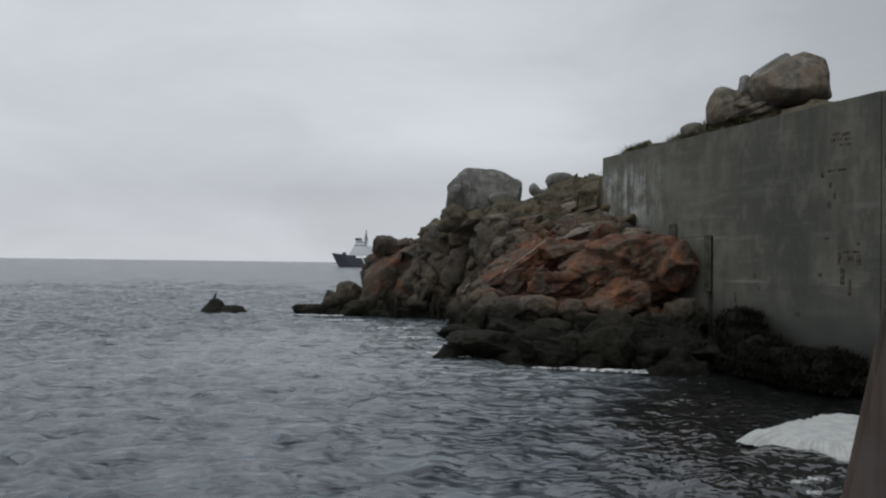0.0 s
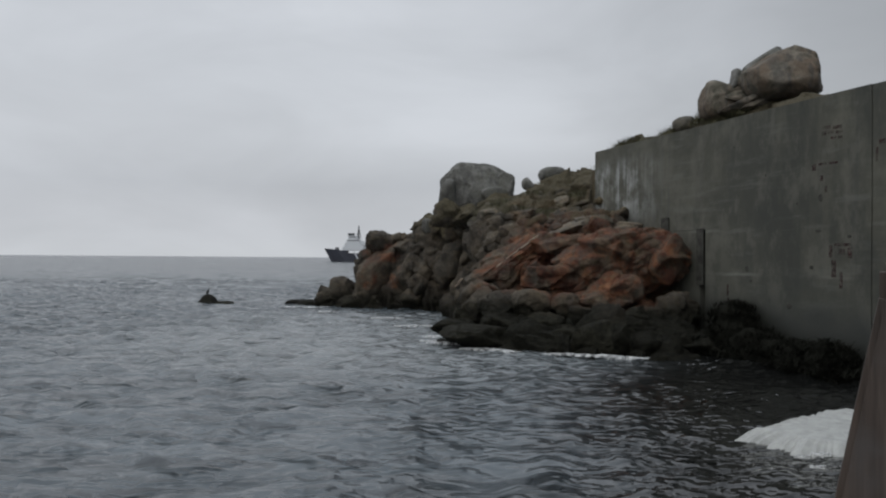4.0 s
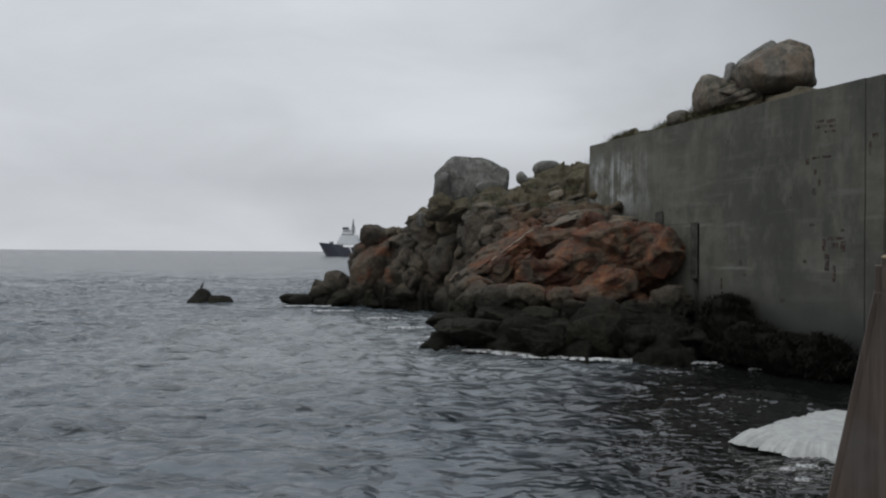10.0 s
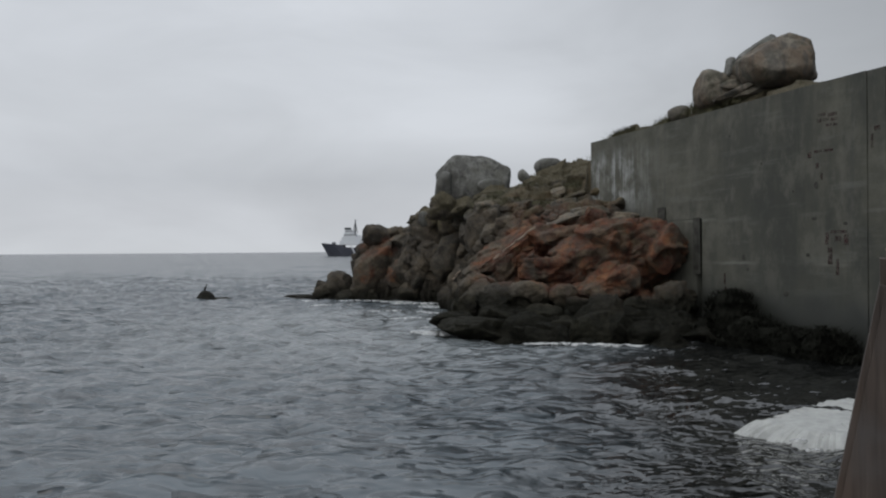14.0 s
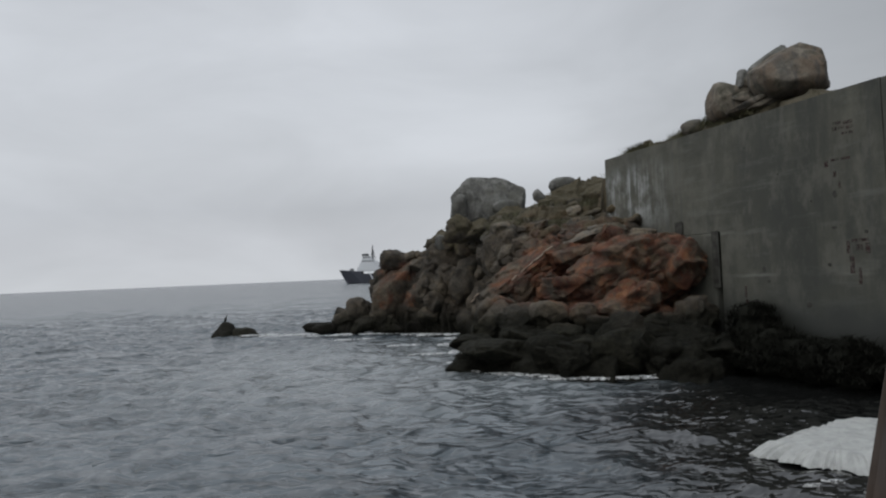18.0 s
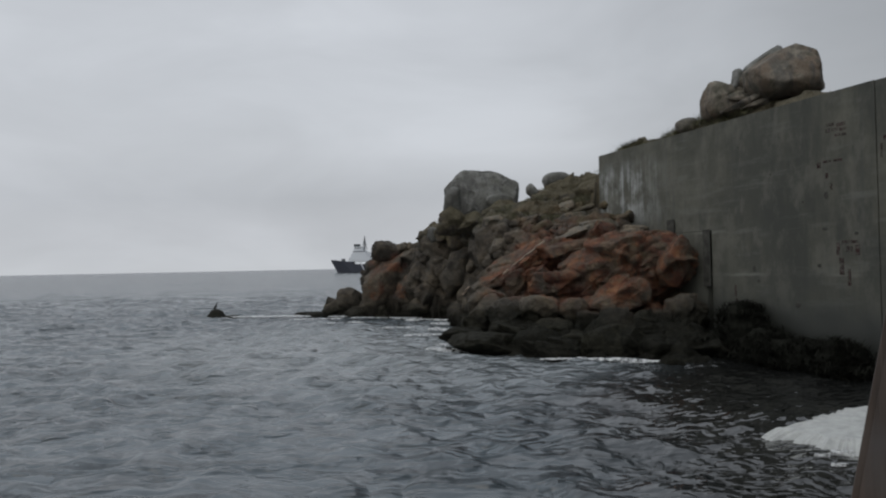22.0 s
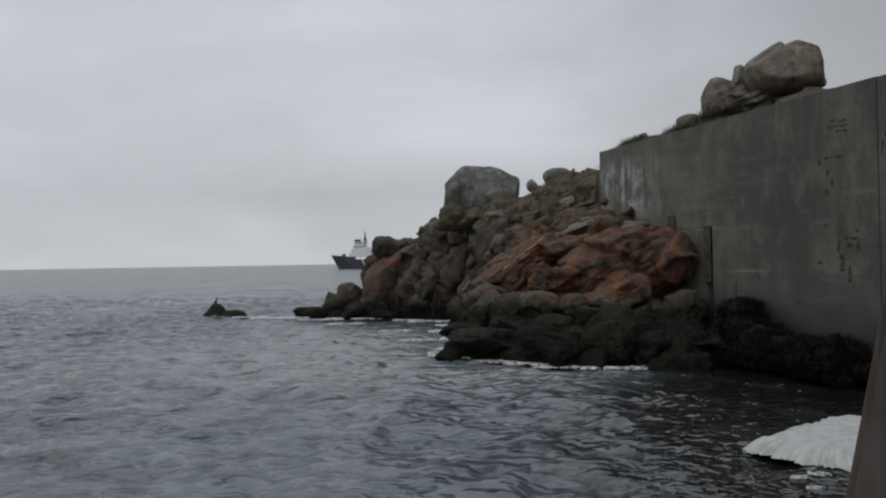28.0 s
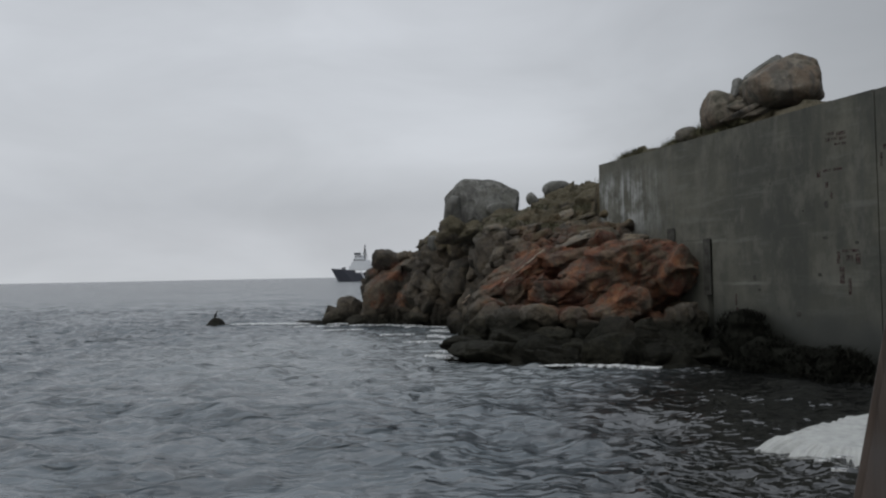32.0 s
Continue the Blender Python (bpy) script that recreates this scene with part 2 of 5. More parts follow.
def make_concrete():
    k = Mat("old_concrete")
    big, mid, fine = k.noise(0.3, 5), k.noise(1.6, 6), k.noise(16.0, 5, 0.7)
    c = k.ramp(big, (0.3, (0.053, 0.053, 0.0415)), (0.7, (0.093, 0.091, 0.072)))
    c = k.mix(0.8, c, k.ramp(mid, (0.3, (0.75, 0.75, 0.75)), (0.7, (1.2, 1.2, 1.18))), "MULTIPLY")
    c = k.mix(0.6, c, k.ramp(fine, (0.3, (0.8, 0.8, 0.8)), (0.7, (1.2, 1.2, 1.2))), "MULTIPLY")
    run = k.noise(1.2, 5, 0.6, k.scaled(2.4, 2.4, 0.10))
    c = k.mix(k.step(run, 0.55, 0.70, 0, 0.7), c, (0.055, 0.056, 0.050))
    # dark ragged vertical patches, stronger towards the wall's near end
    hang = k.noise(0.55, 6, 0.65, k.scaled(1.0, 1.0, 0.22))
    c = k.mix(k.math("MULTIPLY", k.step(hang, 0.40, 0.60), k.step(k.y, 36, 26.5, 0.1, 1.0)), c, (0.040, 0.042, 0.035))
    # lime washed out below the far end of the coping
    lime = k.math("MULTIPLY", k.step(k.math("ADD", k.math("MULTIPLY", run, 0.5), k.math("MULTIPLY", k.noise(0.9, 5, 0.6), 0.5)), 0.44, 0.60),
                  k.math("MULTIPLY", k.step(k.y, 35.5, 39.5), k.step(k.math("ABSOLUTE", k.math("SUBTRACT", k.z, 7.5)), 2.0, 0.9)))
    c = k.mix(k.math("MULTIPLY", lime, 0.85), c, (0.34, 0.35, 0.34))
    band = k.noise(1.0, 6, 0.65, k.scaled(0.35, 0.35, 2.2))
    c = k.mix(k.step(band, 0.52, 0.72, 0, 0.35), c, (0.145, 0.15, 0.132))
    c = k.mix(k.step(k.noise(0.55, 6, 0.7), 0.52, 0.68, 0, 0.6), c, (0.040, 0.042, 0.036))
    # pour lines, with lime weeping from the lowest
    for z, depth in ((3.42, 0.7), (5.22, 0.35), (7.35, 0.08)):
        line = k.step(k.math("ABSOLUTE", k.math("SUBTRACT", k.math("ADD", k.z, k.math("MULTIPLY", mid, 0.12)), z + 0.06)), 0.10, 0.02)
        c = k.mix(k.math("MULTIPLY", k.math("MULTIPLY", line, k.step(big, 0.42, 0.6)), depth), c, (0.17, 0.172, 0.150))
    c = k.mix(k.step(k.noise(0.9, 6, 0.7, k.scaled(1.0, 1.0, 0.55)), 0.47, 0.64, 0, 0.5), c, (0.122, 0.118, 0.097))
    damp = k.step(k.math("SUBTRACT", k.z, k.math("MULTIPLY", k.noise(0.9, 4), 1.6)), 0.6, 1.9)
    low = k.step(k.math("SUBTRACT", k.z, k.math("MULTIPLY", k.noise(0.7, 5, 0.6), 2.4)), 0.3, 3.0, 0.6, 0.0)
    c = k.mix(low, c, (0.040, 0.043, 0.036))
    c = k.mix(damp, (0.030, 0.032, 0.028), c)
    nrm = k.bump(mid, 0.35, 0.05)
    nrm = k.bump(fine, 0.5, 0.012, nrm)
    return k.done(c, k.step(damp, 0, 1, 0.45, 0.9), nrm)


def make_water():
    k = Mat("sea_water", local=True)
    a = k.noise(1.0, 2, 0.5, k.scaled(0.85, 1.25, 1))
    b = k.noise(5.5, 1, 0.45, k.scaled(0.9, 1.2, 1))
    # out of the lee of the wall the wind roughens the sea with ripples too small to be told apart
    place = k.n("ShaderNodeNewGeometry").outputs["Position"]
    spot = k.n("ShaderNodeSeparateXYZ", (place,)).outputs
    # the boundary runs where the wall's dark reflection ends
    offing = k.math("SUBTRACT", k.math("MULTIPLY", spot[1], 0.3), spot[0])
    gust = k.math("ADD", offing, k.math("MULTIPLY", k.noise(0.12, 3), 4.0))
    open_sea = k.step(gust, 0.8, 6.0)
    nrm = k.bump(a, 1.0, k.step(open_sea, 0, 1, 0.05, 0.34))
    crisp = k.noise(3.0, 1.5, 0.5, k.scaled(0.9, 1.2, 1))
    nrm = k.bump(crisp, 1.0, k.step(open_sea, 0, 1, 0.19, 0.03), nrm)
    nrm = k.bump(b, 1.0, k.step(open_sea, 0, 1, 0.005, 0.007), nrm)
    crest = k.step(k.noise(0.8, 3, 0.5, k.scaled(0.6, 1.1, 1)), 0.48, 0.72)
    nrm = k.bump(crest, 1.0, k.math("MULTIPLY", open_sea, 0.32), nrm)
    # longer waves that reach out to the horizon
    reach = k.n("ShaderNodeVectorMath", (place, (0.0, 40.0, 0.0)))
    reach.operation = "DISTANCE"
    far_wave = k.noise(0.11, 4, 0.6, k.scaled(0.45, 1.2, 1))
    nrm = k.bump(far_wave, 1.0, k.step(reach.outputs["Value"], 35, 140, 0.0, 2.2), nrm)
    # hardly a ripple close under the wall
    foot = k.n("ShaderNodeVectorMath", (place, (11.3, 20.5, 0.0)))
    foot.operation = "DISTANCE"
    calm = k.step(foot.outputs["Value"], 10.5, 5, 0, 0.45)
    nrm = k.n("ShaderNodeVectorMath", (k.mix(calm, nrm, (0.0, 0.0, 1.0)),))
    nrm.operation = "NORMALIZE"
    nrm = nrm.outputs[0]
    # painted into the base: wall reflection in the lee, sky and turbid water outside
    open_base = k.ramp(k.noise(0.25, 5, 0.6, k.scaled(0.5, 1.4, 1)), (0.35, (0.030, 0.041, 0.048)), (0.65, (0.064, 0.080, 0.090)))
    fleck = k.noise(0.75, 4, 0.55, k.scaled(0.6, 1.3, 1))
    # dark bars paint the wave faces that reflect less sky
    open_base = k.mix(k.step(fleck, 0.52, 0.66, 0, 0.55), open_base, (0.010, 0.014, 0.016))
    # base darkened towards the horizon to hold back the sky's reflection there
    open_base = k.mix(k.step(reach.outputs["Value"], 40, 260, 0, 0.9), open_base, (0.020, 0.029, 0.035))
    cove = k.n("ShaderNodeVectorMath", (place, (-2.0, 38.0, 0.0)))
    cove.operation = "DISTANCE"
    # base lightened in the cove to paint sky off steep waves over aerated water
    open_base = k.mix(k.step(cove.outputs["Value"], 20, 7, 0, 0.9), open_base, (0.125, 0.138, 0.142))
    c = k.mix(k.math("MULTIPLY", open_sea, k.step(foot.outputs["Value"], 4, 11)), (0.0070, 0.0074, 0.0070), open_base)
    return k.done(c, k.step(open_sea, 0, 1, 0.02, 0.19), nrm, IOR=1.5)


def make_foam(name, lace):
    k = Mat(name, local=True)
    a = k.noise(3.0, 6, 0.65)
    c = k.ramp(a, (0.3, (0.25, 0.255, 0.245)), (0.7, (0.39, 0.395, 0.375)))
    nrm = k.bump(k.noise(18.0, 5, 0.7), 0.8, 0.03)
    if lace:
        c = k.ramp(a, (0.3, (0.42, 0.43, 0.43)), (0.7, (0.68, 0.69, 0.68)))
        # thin foam breaks up into a net of bubbles
        net = k.noise(4.5, 5, 0.7, k.scaled(0.7, 1.6, 1), 1.2)
        return k.done(c, 0.85, nrm, Alpha=k.step(net, 0.41, 0.58, 0.0, 0.95))
    return k.done(c, 0.85, nrm)


def make_timber():
    k = Mat("weathered_timber", local=True)
    g = k.noise(3.0, 6, 0.6, k.scaled(16, 16, 0.7))
    c = k.ramp(g, (0.3, (0.024, 0.018, 0.014)), (0.55, (0.056, 0.042, 0.034)), (0.75, (0.108, 0.089, 0.074)))
    c = k.mix(k.step(k.noise(5.0, 4), 0.5, 0.7, 0, 0.6), c, (0.07, 0.064, 0.062))
    c = k.mix(k.step(k.noise(1.2, 4, 0.5, k.scaled(9, 9, 0.35)), 0.44, 0.60, 0, 0.45), c, (0.090, 0.062, 0.045))
    nrm = k.bump(g, 0.7, 0.008)
    return k.done(c, 0.85, nrm)


def plain(name, col, rough=0.6, vary=0.25, metal=0.0, scale=3.0, gloss=0.5):
    k = Mat(name, local=True)
    lo, hi = tuple(v * (1 - vary) for v in col), tuple(min(1, v * (1 + vary)) for v in col)
    c = k.ramp(k.noise(scale, 5, 0.6), (0.3, lo), (0.7, hi))
    return k.done(c, rough, k.bump(k.noise(scale * 6, 4), 0.3, 0.01), Metallic=metal, Specular_IOR_Level=gloss)


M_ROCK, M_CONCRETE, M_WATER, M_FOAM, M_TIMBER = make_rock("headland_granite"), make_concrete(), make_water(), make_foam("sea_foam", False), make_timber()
M_GREY = make_boulder("grey_granite", (0.140, 0.139, 0.128), (0.092, 0.090, 0.076), 0.4)
M_BUFF = make_boulder("buff_granite", (0.135, 0.118, 0.092), (0.115, 0.086, 0.060), 0.6)
M_TAN = make_boulder("tan_granite", (0.140, 0.114, 0.080), (0.112, 0.084, 0.054), 0.7)
M_LOOSE = make_rock("loose_granite", True)
M_LACE = make_foam("lacy_foam", True)


# hull paint lightened to put the haze over the sea into its colour
M_HULL = plain("navy_hull_paint", (0.060, 0.064, 0.082), 0.6)
M_WHITE = plain("white_ship_paint", (0.62, 0.64, 0.66), 0.5, 0.12)
M_STEEL = plain("dark_steel", (0.05, 0.055, 0.06), 0.6, 0.3)
M_GLASS = plain("dark_window_glass", (0.02, 0.025, 0.03), 0.1, 0.1)


def worn_paint():
    k = Mat("worn_red_paint", local=True)
    c = k.ramp(k.noise(3.0, 5), (0.3, (0.036, 0.022, 0.021)), (0.7, (0.072, 0.034, 0.031)))
    return k.done(c, 0.9, Alpha=k.step(k.noise(5.0, 6, 0.7), 0.40, 0.66, 0.08, 0.65))


M_RUST = worn_paint()
# rusted iron, also used to paint the shade in recess and holes
M_IRON_SHADE = plain("rusted_iron_and_shade", (0.050, 0.049, 0.043), 0.95, 0.5, gloss=0.1)
M_FEATHER = plain("black_feathers", (0.018, 0.018, 0.020), 0.55, 0.4)
M_BILL = plain("horn_bill", (0.20, 0.15, 0.07), 0.5)
M_WEED = plain("black_weed", (0.015, 0.0155, 0.0125), 0.95, 0.5, gloss=0.03)
M_GRASS = plain("dry_grass", (0.088, 0.083, 0.044), 0.9, 0.5)
M_ENDGRAIN = plain("pale_end_grain", (0.36, 0.29, 0.20), 0.85, 0.25, scale=12.0)
M_BED = plain("sea_bed", (0.05, 0.055, 0.05), 0.9, 0.4, scale=0.2)
M_PALE = plain("pale_lit_edge_and_guano", (0.20, 0.155, 0.115), 0.9, 0.5)


# ---------------------------------------------------------------- mesh helpers
def part(name, bm, material, parent=None, label="", smooth=False):
    me = bpy.data.meshes.new(name)
    if smooth:
        for f in bm.faces:
            f.smooth = True
    bm.to_mesh(me)
    bm.free()
    me.materials.append(material)
    ob = new(name, me)
    ob.parent = parent
    if label:
        tagged(ob, label)
    return ob


def sheet(name, verts, nx, ny, material, parent=None):
    """A grid of nx by ny vertices, row by row, as one smooth mesh."""
    i = np.arange((nx - 1) * (ny - 1))
    a = (i // (nx - 1)) * nx + i % (nx - 1)
    quads = np.stack([a, a + 1, a + nx + 1, a + nx], 1).astype(np.int32)
    me = bpy.data.meshes.new(name)
    me.vertices.add(len(verts))
    me.vertices.foreach_set("co", np.ascontiguousarray(verts, np.float32).ravel())
    me.loops.add(quads.size)
    me.loops.foreach_set("vertex_index", quads.ravel())
    me.polygons.add(len(quads))
    me.polygons.foreach_set("loop_start", np.arange(0, quads.size, 4, dtype=np.int32))
    me.polygons.foreach_set("use_smooth", np.ones(len(quads), bool))
    me.update(calc_edges=True)
    me.materials.append(material)
    ob = new(name, me)
    ob.parent = parent
    return ob


def block(bm, x0, x1, y0, y1, z0, z1, m=None, bevel=0.0):
    r = bmesh.ops.create_cube(bm, size=1)
    vs = r["verts"]
    for v in vs:
        v.co = Vector(((x0 + x1) / 2 + v.co.x * (x1 - x0), (y0 + y1) / 2 + v.co.y * (y1 - y0), (z0 + z1) / 2 + v.co.z * (z1 - z0)))
    if bevel:
        es = list({e for v in vs for e in v.link_edges})
        vs = list({v for f in bmesh.ops.bevel(bm, geom=es, offset=bevel, segments=2, affect="EDGES", clamp_overlap=True)["faces"] for v in f.verts} | {v for v in vs if v.is_valid})
    if m is not None:
        bmesh.ops.transform(bm, matrix=m, verts=[v for v in vs if v.is_valid])


def rod(bm, a, b, r0, r1=None, seg=8):
    a, b = Vector(a), Vector(b)
    d = b - a
    m = Matrix.Translation((a + b) / 2) @ d.to_track_quat("Z", "Y").to_matrix().to_4x4()
    bmesh.ops.create_cone(bm, cap_ends=True, segments=seg, radius1=r0, radius2=r0 if r1 is None else r1, depth=d.length, matrix=m)


def stone_mesh(seed, sub=4, blocky=0.5, rough=0.10, square=2.3, cuts=9, faces=()):
    """A worn granite block of radius about one: a rounded form cut by a few planes and roughened."""
    rng = random.Random(seed)
    planes = []
    for _ in range(cuts):
        d = Vector((rng.gauss(0, 1), rng.gauss(0, 1), rng.gauss(0, 0.8))).normalized()
        planes.append((d, rng.uniform(0.66, 0.96) if cuts < 12 else rng.uniform(0.42, 0.78)))
    planes += [(Vector((fx, fy, fz)).normalized(), fr) for fx, fy, fz, fr in faces]
    bm = bmesh.new()
    bmesh.ops.create_icosphere(bm, subdivisions=sub, radius=1)
    off = Vector((seed * 3.7, seed * 1.3, seed * 7.1))
    clefts = [(Vector((rng.gauss(0, 1), rng.gauss(0, 1), rng.gauss(0, 1))).normalized(), rng.uniform(-0.4, 0.5)) for _ in range(3)]
    for v in bm.verts:
        d = v.co.normalized()
        r = (abs(d.x) ** square + abs(d.y) ** square + abs(d.z) ** square) ** (-1 / square)
        for pd, pr in planes:
            c = d.dot(pd)
            if c > 0.05 and pr / c < r:
                r += (pr / c - r) * blocky
        n = noise.fractal(d * 1.2 + off, 1.0, 2.2, 6)
        for cd, co in clefts:
            e = (d.dot(cd) - co + 0.12 * n) / 0.035
            r -= 0.04 * math.exp(-e * e)
        v.co = d * (r + rough * n)
    return bm


# ---------------------------------------------------------------- the headland
def facets(p, size, seed):
    """Broken faces: space is split into random cells, and each gives its own tilted plane. Numbers of about -1 to 1."""
    q = p / size
    g = np.floor(q)
    best = np.full(len(p), 1e9)
    out = np.zeros(len(p))
    for i in (-1, 0, 1):
        for j in (-1, 0, 1):
            for k in (-1, 0, 1):
                cell = g + (i, j, k)
                h = np.sin(cell @ np.array([[127.1, 269.5, 419.2], [311.7, 183.3, 371.9], [74.7, 246.1, 154.3]]) + seed) * 43758.5453
                h -= np.floor(h)
                o = q - cell - h
                d = (o * o).sum(1)
                near = d < best
                flat = (h[:, 0] - 0.5) * 1.5 + ((h[:, (1, 2, 0)] - 0.5) * o).sum(1) * 2.2
                out, best = np.where(near, flat, out), np.where(near, d, best)
    return out


def rumple(x, y, scale, seed):
    """Smooth value noise on arrays."""
    x, y = x / scale, y / scale
    gx, gy = np.floor(x), np.floor(y)
    fx, fy = x - gx, y - gy
    fx, fy = fx * fx * (3 - 2 * fx), fy * fy * (3 - 2 * fy)

    def val(a, b):
        h = np.sin(a * 127.1 + b * 311.7 + seed * 13.7) * 43758.5453
        return h - np.floor(h)
    top = val(gx, gy) * (1 - fx) + val(gx + 1, gy) * fx
    bot = val(gx, gy + 1) * (1 - fx) + val(gx + 1, gy + 1) * fx
    return (top * (1 - fy) + bot * fy) * 2 - 1


# centre x, y, half axes, turn, height, squareness: single swells of rock on the headland
MOUNDS = (
    (-1.2, 60.0, 5.6, 4.0, 0, 5.7, 3.0), (1.5, 57.5, 5.0, 3.7, 0, 7.6, 2.6),
    (-5.3, 60.2, 1.5, 2.4, 0, 5.2, 4.0), (-8.5, 60.0, 1.1, 1.6, 0, 1.8, 2.6),
    (-11.2, 60.8, 1.5, 1.0, 0, 0.2, 2.6), (-2.3, 58.0, 2.8, 1.5, 0, 2.4, 2.6), (2.2, 36.4, 1.7, 2.2, 0, 2.4, 2.2),
)
WALL_A, WALL_D = Vector((8.0, 42.0, 0)), Vector((0.335, -0.942, 0)).normalized()
WALL_N = Vector((0.942, 0.335, 0)).normalized()
WALL_TOP = 9.85


def soft_max(a, b, k):
    t = np.clip(0.5 + 0.5 * (b - a) / k, 0, 1)
    return a * (1 - t) + b * t + k * t * (1 - t)


def wall_frame(x, y):
    """Metres along the sea wall from its far end, and landward of its face."""
    return ((x - WALL_A.x) * WALL_D.x + (y - WALL_A.y) * WALL_D.y, (x - WALL_A.x) * WALL_N.x + (y - WALL_A.y) * WALL_N.y)


def rock_base(x, y, along, d):
    # the long slope that faces the pier: a low ledge, the steep rusty slab, the shoulder and the ridge
    shore = np.interp(x, (-0.7, 2.0, 6.0, 8.5, 11.0), (33.8, 32.0, 30.0, 29.0, 30.5))
    s = y - shore
    slope = np.interp(s, (-3, 0, 0.8, 2.6, 5.0, 6.6, 8.2, 12.5, 20, 25, 39), (-3, 0.0, 0.8, 1.25, 1.7, 3.6, 5.2, 6.7, 9.0, 9.3, -2))
    crest = np.interp(x, (-1, 0, 4, 8, 10), (5.8, 6.3, 7.4, 9.4, 10.4))
    flank = np.interp(y, (29, 32, 34, 36.5, 42, 50, 54, 57, 66), (3.0, 0.6, -1.0, 0.5, 0.8, 0.4, -0.6, -2.4, -3.0))
    z = np.minimum(np.minimum(slope, crest), np.interp(y, (30, 38, 46), (1.7, 2.6, 4.5)) * (x - flank))
    for cx, cy, ax, ay, turn, h, p in MOUNDS:
        c, sn = math.cos(radians(turn)), math.sin(radians(turn))
        u, v = ((x - cx) * c + (y - cy) * sn) / ax, (-(x - cx) * sn + (y - cy) * c) / ay
        r = (np.abs(u) ** p + np.abs(v) ** p) ** (1 / p)
        dome = np.where(r < 1, (h + 1.0) * np.sqrt(np.clip(1 - r ** 3, 0, 1)) - 1.0, -1.0 - 4.0 * (r - 1))
        z = soft_max(z, dome, 0.5)
    # against the wall's face the rock steps down to the weedy foot
    cap = np.interp(along, (-3, 0, 3.5, 6.8, 8.2, 9.4, 12, 18), (12, 8.2, 6.5, 5.5, 3.2, 0.9, 0.9, 0.7))
    cap = cap + np.where(along > 8.8, 1.2, 0.0) * np.clip(-d - 1.2, 0, 9) - np.where(along > 8.8, 0.3, 0.0) * np.clip(-d, 0, 1.2)
    face = (d < 0.3) & (along > -1)
    near = np.clip(1 + d / 3.0, 0, 1)
    z = np.where(face, np.minimum(z, cap + (1 - near) * 3.0 * (along < 8.8)), z)
    z = np.where(face & (along > 8.8) & (d > -1.6), np.maximum(z, cap - 0.7 - 0.6 * np.clip(-d, 0, 9)), z)
    # the ground held up behind the wall
    back = np.interp(along, (-14, -4, 0, 4, 8, 14, 15.5, 20), (7, 9.4, 10.2, 10.7, 10.8, 10.3, 8.0, 6.0)) - 0.10 * np.clip(d - 6, 0, 99) ** 1.3
    return np.where(d > 0.3, np.maximum(z, np.minimum(back, 9.95 + 0.5 * (d - 1.0) - 1.3 * np.clip(-along, 0, 9))), z)


def rock_height(x, y):
    """The headland before it is broken into blocks."""
    wx = x + 0.5 * rumple(x, y, 2.2, 3)
    wy = y + 0.5 * rumple(x, y, 2.2, 8)
    return rock_base(wx, wy, *wall_frame(x, y)) + 0.35 * rumple(x, y, 1.7, 6)


def make_headland():
    xs, ys = np.arange(-15, 30, 0.1), np.arange(24, 72, 0.1)
    x, y = np.meshgrid(xs, ys)
    z = rock_height(x, y)
    along, d = wall_frame(x, y)
    gy, gx = np.gradient(z, 0.1)
    nrm = np.stack([-gx, -gy, np.full(x.shape, 0.6)], 2)
    nrm /= np.linalg.norm(nrm, axis=2, keepdims=True)
    p = np.stack([x, y, z], 2).reshape(-1, 3)
    w = p + 0.25 * np.stack([rumple(p[:, 1], p[:, 2], 0.9, 51), rumple(p[:, 0], p[:, 2], 0.9, 52), rumple(p[:, 0], p[:, 1], 0.9, 53)], 1)
    push = 0.55 * facets(w * (1, 1, 1.35), 2.3, 4.0) + 0.22 * facets(w * (1, 1, 1.5), 0.95, 7.0) + 0.07 * facets(w, 0.4, 1.0) + 0.03 * rumple(p[:, 0] + p[:, 2], p[:, 1], 0.2, 5)
    # nothing is pushed through the wall
    calm = np.clip((np.abs(d - 0.45) - 0.55) / np.where(d > 0, 2.5, 0.9), 0, 1) * np.clip(along + 0.5, 0, 1) + np.clip(0.5 - along, 0, 1)
    q = p + nrm.reshape(-1, 3) * (push * np.clip(calm, 0, 1).ravel())[:, None]
    room = ((d > -0.2) & (d < 0.95) & (along > 0.1)).ravel()
    q[room, 2] = np.minimum(q[room, 2], 0.5)
    ob = sheet("headland", q, len(xs), len(ys), M_ROCK)
    return tagged(ob, "rugged granite headland with rust-red lichen and black tide line", "headland", kind="structure")


HEADLAND = make_headland()


# ---------------------------------------------------------------- the sea wall
def wall_pose(s, off=0.0, z=0.0):
    """A frame on the wall's face, s metres from its far end: x along the wall, y into it."""
    p = WALL_A + WALL_D * s + WALL_N * off
    m = Matrix((WALL_D, WALL_N, Vector((0, 0, 1)))).transposed().to_4x4()
    return Matrix.Translation((p.x, p.y, z)) @ m


# metres along the wall, height, width and height of each hole
HOLES = ((11.85, 3.65, 0.22, 0.28), (12.08, 3.18, 0.2, 0.14), (15.17, 3.75, 0.2, 0.16), (15.47, 5.06, 0.3, 0.12), (15.56, 6.23, 0.22, 0.3), (16.81, 4.83, 0.2, 0.14), (14.10, 2.31, 0.3, 0.25), (11.09, 8.63, 0.1, 0.1), (12.87, 7.30, 0.1, 0.1), (14.47, 6.10, 0.1, 0.1))


